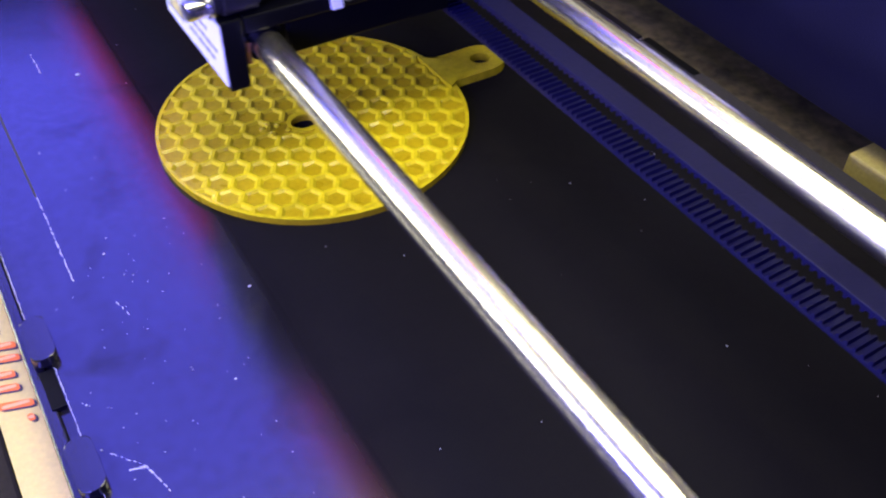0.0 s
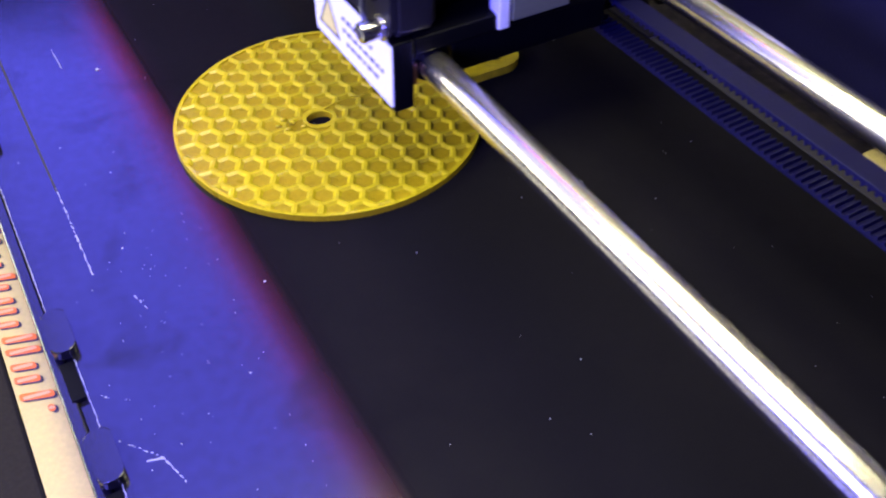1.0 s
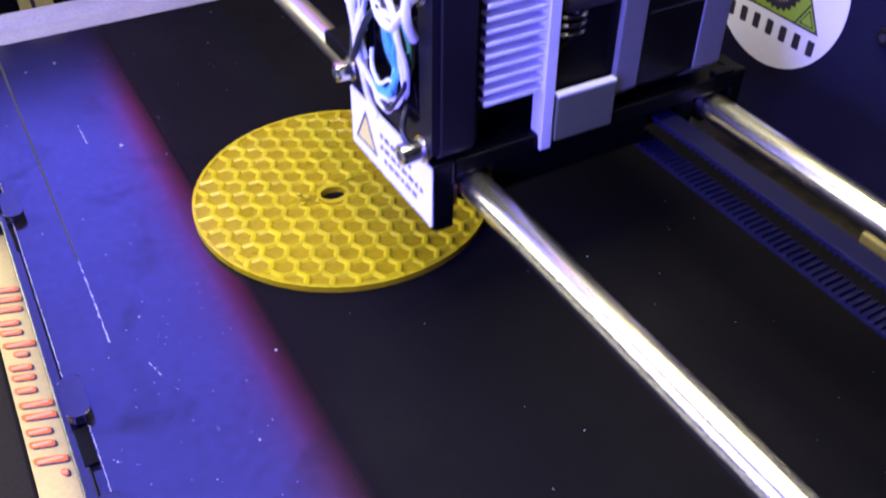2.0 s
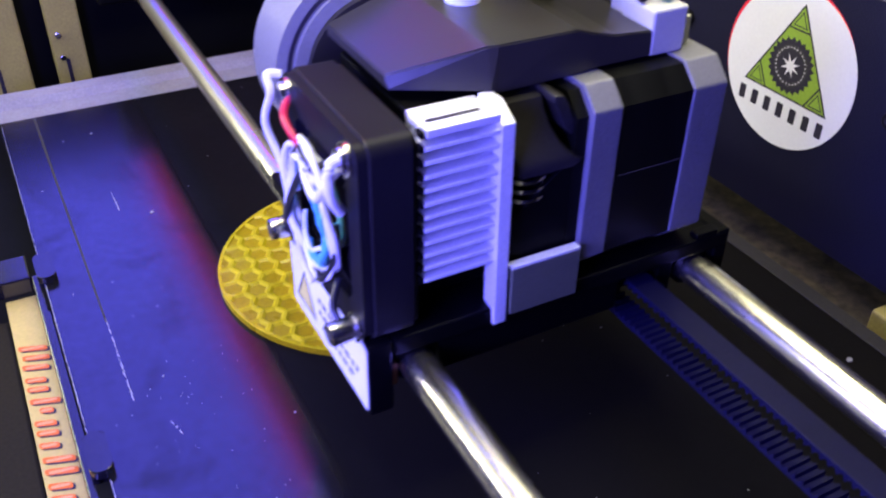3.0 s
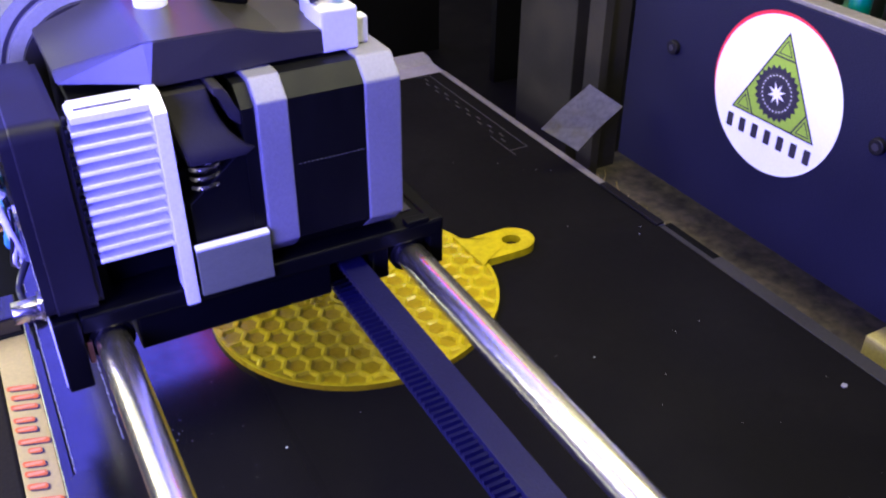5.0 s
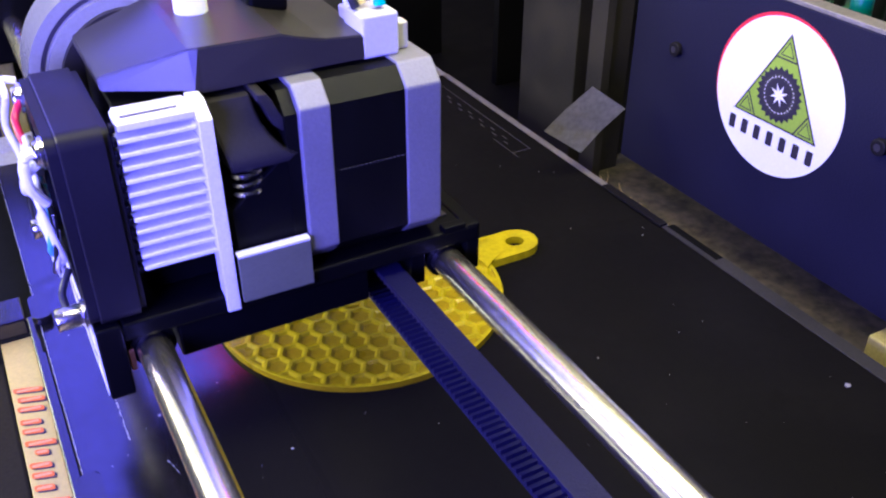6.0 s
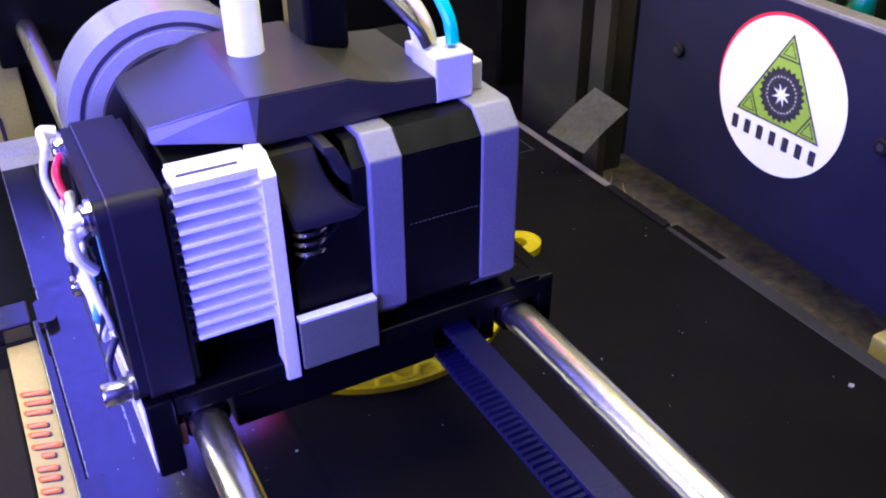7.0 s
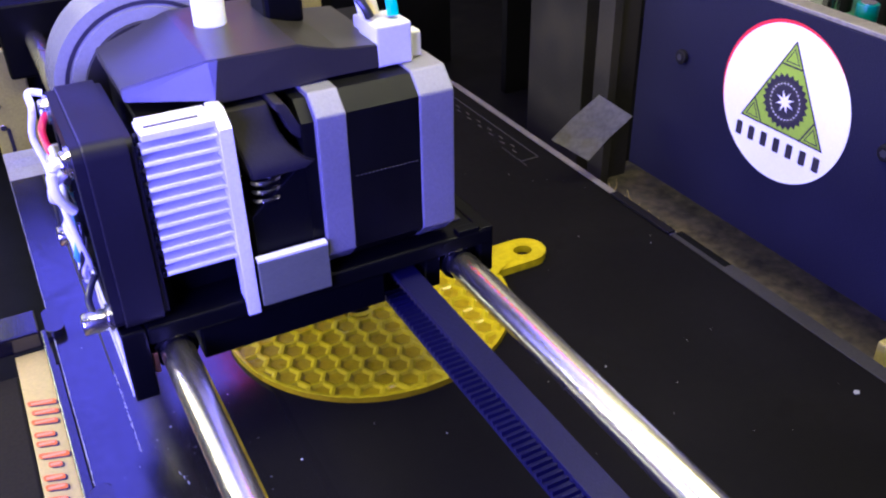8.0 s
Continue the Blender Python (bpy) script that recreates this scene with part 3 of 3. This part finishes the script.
# ---- sticker ----
def sticker():
    s = thing("round_sticker", (0, 0, 0), "round white sticker with a green triangle emblem", "sticker")
    cy, cz, R = 185.0, 54.7, 26.8
    X = 228.25
    part("red_ring", cyl(B(), "x", cy + 0.7, cz + 1.0, R, X - 0.10, X, 72), RED, s, "red rim showing behind the white disc")
    part("disc", cyl(B(), "x", cy, cz, R, X - 0.25, X - 0.11, 72), PAPER, s)

    def flat(name, outer, inner, lift, material, label=""):
        bm = B()
        if inner:
            holed(bm, outer, inner, "x", X - 0.26 - lift, X - 0.251)
        else:
            prism(bm, outer, "x", X - 0.26 - lift, X - 0.251)
        return part(name, bm, material, s, label)

    T, L, Rr = (184.0, 76.9), (202.0, 45.3), (166.0, 45.3)
    g = ((T[0] + L[0] + Rr[0]) / 3, (T[1] + L[1] + Rr[1]) / 3)

    def grow(pts, k, c=g):
        return [(c[0] + (u - c[0]) * k, c[1] + (v - c[1]) * k) for u, v in pts]

    tri = [T, L, Rr]
    flat("triangle_edge", tri, None, 0.04, INK, "black outline of the triangle")
    flat("triangle", grow(tri, 0.94), None, 0.08, GREEN, "green triangle")
    for q in tri:
        small = [(q[0] + (u - q[0]) * 0.28, q[1] + (v - q[1]) * 0.28) for u, v in tri]
        c = (sum(u for u, _ in small) / 3, sum(v for _, v in small) / 3)
        flat("corner_edge", small, None, 0.10, INK)
        flat("corner", grow(small, 0.80, c), None, 0.12, GREEN)
        flat("corner_line", grow(small, 0.58, c), grow(small, 0.46, c), 0.14, INK)
    c = (184.2, 56.2)
    gear = []
    for i in range(48):
        gear.append((c[0] + (9.6 if i % 2 else 8.3) * math.cos(math.pi * i / 24), c[1] + (9.6 if i % 2 else 8.3) * math.sin(math.pi * i / 24)))
    flat("gear", gear, None, 0.16, INK, "dark toothed wheel")
    flat("gear_ring", circle(*c, 6.9, 40), circle(*c, 5.4, 40), 0.18, PRINT, "grey ring")
    for i in range(28):
        a = 2 * math.pi * i / 28
        flat("dot", circle(c[0] + 6.1 * math.cos(a), c[1] + 6.1 * math.sin(a), 0.28, 6), None, 0.2, PAPER)
    star = [(c[0] + (3.9 if i % 2 else 1.5) * math.cos(math.pi * i / 8), c[1] + (3.9 if i % 2 else 1.5) * math.sin(math.pi * i / 8)) for i in range(16)]
    flat("rosette", star, None, 0.2, PAPER, "pale rosette")
    # brand lettering as plain bars
    for i in range(7):
        y = 203.0 - i * 5.7
        flat("bar", rounded(y - 2.7, y, 37.9, 42.9, 0.4, 2), None, 0.06, INK, "dark bar")


# ---- gantry: rods and belt ----
def gantry():
    g = thing("gantry", (0, 0, 0), "gantry of two polished steel rods and a toothed belt", "gantry")
    for x in (0, 77):
        bm = B()
        bmesh.ops.create_cone(bm, cap_ends=True, segments=48, radius1=4, radius2=4, depth=558, matrix=pose(x, 149, 41.3, 90, 0, 0))
        part("rod", bm, CHROME, g, "polished steel rod", True)
    for y0 in (-142, 426):
        part("end_block", box(B(), -14, 91, y0, y0 + 12, 24, 58, 1.5), PLASTIC, g, "black end block")
    belt = part("belt", box(B(), 58.0, 64.5, -130, 426, 41.3, 42.5, 0.15), RUBBER, g, "black rubber drive belt")
    part("lower_run", box(B(), 58.0, 64.5, -130, 426, 30.0, 31.0, 0.1), RUBBER, belt)
    bm = B()
    y = -128
    while y < 424:
        prism(bm, [(y, 30.98), (y + 1.15, 30.98), (y + 0.85, 31.9), (y + 0.3, 31.9)], "x", 58.1, 64.4)
        prism(bm, [(y, 41.32), (y + 1.15, 41.32), (y + 0.85, 40.4), (y + 0.3, 40.4)], "x", 58.1, 64.4)
        y += 2.03
    part("teeth", bm, RUBBER, belt, "moulded belt teeth")
    return g


# ---- print head carriage ----
def chamfered(y0, y1, z0, z1, c):
    return [(y0 + c, z0), (y1 - c, z0), (y1, z0 + c), (y1, z1 - c), (y1 - c, z1), (y0 + c, z1), (y0, z1 - c), (y0, z0 + c)]


def carriage():
    k = thing("extruder_assembly", (0, 0, 0), "black extruder carriage with fan, heat sink and stepper motor", "extruder")
    bm = B()
    box(bm, -6, 86, 1, 78, 46.2, 50.8, 0.6)
    part("base", bm, PLASTIC, k, "black plastic carriage base")
    part("mid_block", box(B(), 6, 54.6, 3, 76, 36, 46.15, 0.6), PLASTIC, k)
    part("belt_block", box(B(), 66.6, 71, 3, 76, 36, 46.15, 0.6), PLASTIC, k)
    part("belt_clamp", box(B(), 56.1, 66.5, 9, 60, 36, 46.1, 0.4), PLASTIC, k)
    part("end_wall", box(B(), 82.2, 86.3, 1.2, 78, 37, 51.2, 0.5), PLASTIC, k)
    part("rim_wall", box(B(), 75.5, 82.1, 1.1, 4, 50.82, 52.2, 0.3), PLASTIC, k)
    # thin inked slab gives the recess its shade
    part("slot", box(B(), 76.5, 80.5, 9, 30, 50.82, 51.1), INK, k, "black block painting the slot's shade")
    for x in (0, 77):
        part("bushing", holed(B(), circle(x, 41.3, 5.3, 32), circle(x, 41.3, 4.1, 32), "y", 3.5, 20), PLASTIC, k, "black rod bearing", True)
    part("bronze_bush", box(B(), -5.9, -4.6, 2.2, 8, 37, 43, 0.3), BRASS, k, "bronze bush beside the rod")
    # skirt with the warning label
    part("skirt", box(B(), -11.8, -6.1, 1, 47, 31.2, 50.9, 0.6), PLASTIC, k, "black front skirt")
    lab = part("warning_label", prism(B(), rounded(1.4, 46.6, 32.6, 50.2, 0.8, 3), "x", -12.15, -11.85), PAPER, k, "white warning label")
    part("triangle", prism(B(), [(44, 36), (31, 36), (37.5, 47)], "x", -12.2, -12.16), INK, lab, "warning triangle outline")
    part("triangle_fill", prism(B(), [(42.6, 36.8), (32.4, 36.8), (37.5, 45.4)], "x", -12.24, -12.205), mat("pale_yellow_ink", (0.75, 0.66, 0.2), 0.5, bump=0), lab)
    for y0, y1, z in ((12, 29, 43.6), (6, 29, 40.2), (9, 27, 36.8)):
        y = y1
        i = 0
        while y > y0:
            w = 2.6 if i % 3 else 1.6
            part("text_bar", box(B(), -12.2, -12.16, max(y0, y - w), y, z, z + 1.2), INK, lab)
            y -= w + 0.9
            i += 1
    # axial fan
    fan = part("fan", holed(B(), rounded(1, 41.5, 51.2, 97.4, 3.4, 8), toward(rounded(1, 41.5, 51.2, 97.4, 3.4, 8), 21.3, 73.6, 18.6), "x", -9.6, -1.2), FANBLACK, k, "square black axial fan", True)
    part("flange", holed(B(), rounded(1.6, 40.9, 51.8, 96.8, 3.2, 8), toward(rounded(1.6, 40.9, 51.8, 96.8, 3.2, 8), 21.3, 73.6, 19.2), "x", -12.1, -9.9), FANBLACK, fan)
    part("seam", holed(B(), rounded(1.06, 41.44, 51.26, 97.34, 3.4, 8), toward(rounded(1.06, 41.44, 51.26, 97.34, 3.4, 8), 21.3, 73.6, 19.0), "x", -9.89, -9.61), COVER, fan, "pale parting line")
    part("back", prism(B(), rounded(2, 40.5, 52, 96.6, 3, 6), "x", -1.15, 0.2), FANBLACK, fan)
    part("hub", cyl(B(), "x", 21.3, 73.6, 9, -10.6, -2, 40, 0.6), FANBLACK, fan, "fan hub", True)
    part("hub_label", cyl(B(), "x", 21.3, 73.6, 7.6, -10.85, -10.62, 40), BLADE, fan, "pale blue round hub label")
    for i in range(7):
        bm = B()
        box(bm, -9.2, -8.4, 0, 8.6, -6.2, 6.2, 0.2)
        bmesh.ops.rotate(bm, verts=bm.verts, cent=(-8.8, 4, 0), matrix=Matrix.Rotation(radians(38), 3, "Y"))
        bmesh.ops.translate(bm, verts=bm.verts, vec=(3, 9, 0))
        bmesh.ops.rotate(bm, verts=bm.verts, cent=(0, 0, 0), matrix=Matrix.Rotation(2 * math.pi * i / 7, 3, "X"))
        bmesh.ops.translate(bm, verts=bm.verts, vec=(0, 21.3, 73.6))
        part("blade", bm, FANBLACK, fan)
    for y, z, ln in ((5.2, 54.0, 6.5), (43.5, 56.5, 5.5), (6, 93, 2.2), (37, 93, 2.2)):
        b = part("bolt", cyl(B(), "x", y, z, 2.6, -12.1 - ln, -12.12, 24, 0.5), NICKEL, k, "chrome socket bolt", True)
        part("washer", cyl(B(), "x", y, z, 3.4, -13.0, -12.11, 24), NICKEL, b)
        part("socket", cyl(B(), "x", y, z, 1.3, -12.25 - ln, -12.11 - ln, 6), INK, b)
    # loose fan leads across the front
    rnd = random.Random(21)
    leads = [
        (WIREWHITE, 0.85, [(-12.6, 40, 96), (-15.5, 40, 96.5), (-15.6, 38.5, 93), (-17, 39.5, 86), (-15.5, 36, 78), (-15, 33, 66), (-14.5, 30, 56), (-14, 26, 52)]),
        (WIREWHITE, 0.9, [(-13.2, 7, 91), (-16.8, 6.5, 88), (-17, 11, 83), (-15.6, 20, 82), (-14, 27, 86)]),
        (WIREWHITE, 1.1, [(-12.4, 5, 94), (-16.0, 5, 93), (-16.5, 4.5, 87), (-14, 6, 82)]),
        (WIRERED, 0.85, [(-13, 35, 93), (-15, 32.5, 90), (-14.6, 27, 87), (-13, 24, 84)]),
        (WIREBLACK, 0.8, [(-13, 40, 70), (-16, 35, 64), (-16, 29, 74), (-15, 22, 83), (-13.5, 12, 86)]),
        (WIREBLACK, 0.8, [(-13, 12, 62), (-15.8, 9, 58), (-15.5, 6, 55)]),
    ]
    # a tangle of thin twisted leads in front of the hub
    for i in range(15):
        a0 = rnd.uniform(0, 6.28)
        rad = rnd.choice((8.5, 10.5, 12.5, 14.0)) + rnd.uniform(-0.6, 0.6)
        pts = []
        for j in range(9):
            a = a0 + j * 0.33
            pts.append((-13.4 - 2.0 * math.sin(math.pi * j / 8) * rnd.uniform(0.5, 1.2), 22.5 + rad * 0.9 * math.cos(a) + rnd.uniform(-0.7, 0.7), 73.2 + rad * 1.1 * math.sin(a) + rnd.uniform(-0.7, 0.7)))
        leads.append((rnd.choice((WIREWHITE, WIREWHITE, WIREWHITE, BLADE, WIREBLACK)), rnd.uniform(0.5, 0.75), pts))
    for m, r, pts in leads:
        part("lead", hose(B(), pts, r), m, fan, "loose fan lead", True)
    # heat sink
    hs = part("heat_sink", box(B(), 2.4, 17.4, 9, 11.7, 62.6, 97.2, 0.2), FIN, k, "finned pale aluminium heat sink")
    for i in range(11):
        z = 63.2 + i * 3.02
        part("fin", box(B(), 1.3, 17.4, 1.0, 8.98, z, z + 1.0, 0.2), FIN, hs)
    part("top_fin", box(B(), 1.6, 17.4, 1.0, 8.98, 96.0, 97.8, 0.3), FIN, hs)
    for i in range(12):
        z = 62.8 + i * 3.02
        part("spring_tooth", box(B(), 0.25, 1.25, 1.2, 3.4, z, z + 1.6, 0.3), PLASTIC, hs)
    part("seam", box(B(), 3.0, 14.5, 4.0, 4.9, 97.8, 97.95), INK, hs, "dark seam")
    bm = B()
    prism(bm, [(-0.3, 47.0), (0.9, 47.0), (0.9, 50.9), (4.5, 50.9), (4.5, 63), (10.5, 63), (10.5, 98.1), (6.0, 98.1), (0.8, 95.2)], "x", 17.5, 20.6, 0.25)
    part("bracket", bm, FIN, k, "pale aluminium side bracket")
    plate = part("face_plate", box(B(), 21.4, 38.9, -0.5, 0.8, 48.6, 60.7, 0.2), FOIL, k, "bare steel face plate")
    # paler metal paints the light caught by the plate's top edge
    part("plate_edge", box(B(), 21.4, 38.9, -0.5, 1.8, 60.72, 61.5, 0.15), FIN, plate, "pale strip for the light on the plate's edge")
    # drive block, idler lever and spring
    part("drive_block", box(B(), 21, 39.2, 8, 11.6, 50.85, 78, 0.6), PLASTIC, k, "black drive block")
    part("gusset", prism(B(), [(22.4, 60.8), (39.2, 60.8), (39.2, 82.5), (35.4, 82.0), (22.4, 71.4)], "y", 2.6, 7.9, 0.3), PLASTIC, k, "black triangular gusset")
    # the lever leans back and is scooped out towards its top: left x, right x, depth and height of each step
    steps = [(23.4, 36.4, 2.2, 80.6), (23.2, 38.6, 1.6, 82.4), (22.8, 35.6, 2.2, 84.4), (22.3, 33.6, 3.6, 86.8), (21.9, 32.2, 5.2, 89.6), (21.5, 31.4, 6.6, 92.6), (21.4, 30.9, 7.6, 95.8)]
    bm = B()
    rows = [[bm.verts.new(q) for q in ((xl, yy, zz), (xr, yy, zz), (xr, yy + 12, zz), (xl, yy + 12, zz))] for xl, xr, yy, zz in steps]
    for a, b in zip(rows, rows[1:]):
        for q in range(4):
            bm.faces.new((a[q], a[(q + 1) % 4], b[(q + 1) % 4], b[q]))
    bm.faces.new(rows[0][::-1])
    bm.faces.new(rows[-1])
    bmesh.ops.recalc_face_normals(bm, faces=bm.faces)
    bmesh.ops.bevel(bm, geom=[e for e in bm.edges if abs(e.verts[0].co.z - e.verts[1].co.z) > 0.1 or e.verts[0].co.z < 81], offset=0.45, segments=2, affect="EDGES")
    part("idler_lever", bm, LEVER, k, "black scooped idler lever", True)
    arm = [(31.2, 97.2), (33.4, 96.9), (34.6, 95.2), (35.2, 92.6), (36.3, 90.4), (38.6, 89.4), (38.6, 87.2), (36.0, 87.8), (34.1, 89.6), (33.2, 92.4), (32.6, 94.6), (31.2, 95.4)]
    part("idler_arm", prism(B(), arm, "y", 3.6, 14, 0.3), LEVER, k, "curved black arm beside the lever", True)
    part("core_block", box(B(), 3, 29.6, 11.8, 46, 50.9, 95.9, 0.6), PLASTIC, k, "black block under the cover")
    part("lever_back", box(B(), 30, 39.0, 15, 40, 78.2, 95.9, 1.0), PLASTIC, k)
    bm = B()
    hose(bm, [(27.5 + 3.4 * math.cos(a), 5.2 + 2.6 * math.sin(a), 73.2 + a * 0.36) for a in [i * 0.5 for i in range(42)]], 0.55, 8, 2)
    part("spring", bm, SPRING, k, "steel coil spring", True)
    # stepper motor
    mo = part("motor", prism(B(), chamfered(1.3, 43.3, 52.2, 97.0, 4.4), "x", 46.8, 65.3), LAMINATION, k, "stepper motor with black laminated body")
    part("front_cap", prism(B(), chamfered(1.0, 43.5, 52.0, 97.3, 4.6), "x", 39.4, 46.8, 0.4), CAP, mo, "cast aluminium end cap")
    part("rear_cap", prism(B(), chamfered(0.9, 43.6, 51.9, 97.6, 4.8), "x", 65.3, 74.6, 0.5), CAP, mo, "cast aluminium end cap")
    part("front_flange", prism(B(), chamfered(2.5, 42, 56, 96, 4.4), "x", 36.4, 39.35), LAMINATION, mo)
    for i in range(16):
        part("rivet_mark", box(B(), 48.2 + i * 1.05, 48.7 + i * 1.05, 1.1, 1.29, 76.0, 76.2), PRINT, mo)
    # cover on top
    # a low roof: a slope, a plateau, a second slope and a flat end; x, y and z of the front edge, top and bottom
    top = [(2.1, 20.5, 100.7), (19.8, 11.0, 106.9), (21.8, 10.2, 107.1), (40.2, 10.2, 107.0), (44.5, 10.2, 105.6), (50.0, 10.2, 104.3), (61.6, 10.2, 103.4)]
    low = [(2.2, 19.0, 98.0), (19.9, 9.4, 98.15), (21.6, 9.6, 97.2), (40.2, 10.0, 97.4), (44.5, 10.1, 97.8), (50.0, 10.1, 97.9), (61.6, 10.1, 97.9)]
    bm = B()
    ft = [bm.verts.new((x, y, z)) for x, y, z in top]
    fb = [bm.verts.new((x, y, z)) for x, y, z in low]
    bt = [bm.verts.new((x, 50.5 if x < 50 else 44.0, z)) for x, _, z in top]
    bb = [bm.verts.new((x, 50.5 if x < 50 else 44.0, z)) for x, _, z in low]
    for n in range(len(top) - 1):
        for a, b in ((fb, ft), (ft, bt), (bt, bb), (bb, fb)):
            bm.faces.new((a[n], a[n + 1], b[n + 1], b[n]))
    for n in (0, -1):
        bm.faces.new((ft[n], bt[n], bb[n], fb[n]))
    bmesh.ops.recalc_face_normals(bm, faces=bm.faces)
    bmesh.ops.bevel(bm, geom=[e for e in bm.edges if e.calc_face_angle(0) > 0.6], offset=0.3, segments=2, affect="EDGES")
    part("cover", bm, COVER, k, "dark grey faceted plastic cover")
    part("filament_tube", cyl(B(), "z", 27.4, 35, 3.9, 107.0, 190, 32), TUBE, k, "milky white filament tube", True)
    # round blower behind, facing along the rods
    bl = part("blower", cyl(B(), "y", 15.6, 87, 24.9, 54.5, 70, 80, 0.9), SHELL, k, "round pale grey blower housing", True)
    part("groove", holed(B(), circle(15.6, 87, 22.3, 72), circle(15.6, 87, 21.3, 72), "y", 54.3, 54.48), INK, bl, "dark groove")
    part("inner_ring", holed(B(), circle(15.6, 87, 20.6, 72), circle(15.6, 87, 17.6, 72), "y", 53.7, 54.47), SHELL, bl, "", True)
    part("face", cyl(B(), "y", 15.6, 87, 17.5, 52.2, 54.46, 64, 0.5), COVER, bl, "dark round face plate", True)
    # plug and its leads
    plug = part("plug", box(B(), 59.2, 68.4, 10, 21, 97.7, 107.8, 0.6), PLUG, k, "white motor plug")
    part("plug_step", box(B(), 60, 66, 21.1, 26, 97.7, 106.4, 0.5), PLUG, plug)
    part("plug_latch", box(B(), 68.5, 72.0, 12.5, 16.5, 97.7, 104.2, 0.5), PLUG, plug, "pale latch")
    for m, r, pts in ((WIREYELLOW, 1.3, [(62, 17, 108.5), (61, 19, 114), (57, 26, 122), (50, 40, 130), (44, 60, 150)]),
                      (WIREWHITE, 1.1, [(60.5, 20, 107), (59, 22, 114), (55, 30, 122), (48, 44, 131), (42, 64, 152)]),
                      (TEAL, 1.4, [(65.5, 14, 108.5), (65, 16, 115), (62, 24, 124), (54, 40, 133), (46, 62, 154)]),
                      (WIREBLACK, 1.1, [(60, 15, 108.5), (58, 17, 113), (53, 26, 120), (46, 42, 128), (40, 62, 150)])):
        part("motor_lead", hose(B(), pts, r), m, plug, "insulated motor lead", True)
    part("clamp", box(B(), 40, 50, 32, 44, 104.3, 118, 1.2), PLASTIC, k, "black cable clamp")
    part("rear_block", box(B(), 46, 84, 46, 76, 50.85, 92, 1.5), PLASTIC, k, "black rear block")
    return k


setting()
metal_tab()
tray_block()
circuit_board()
print_bed()
dust()
coaster()
sticker()
GANTRY_OB = gantry()
HEAD = carriage()


def motions():
    walk(GANTRY_OB, [(t, pose(g * MM, 0, 0)) for t, g, y in GANTRY])
    walk(HEAD, [(t, pose(g * MM, y * MM, 0)) for t, g, y in GANTRY])


motions()
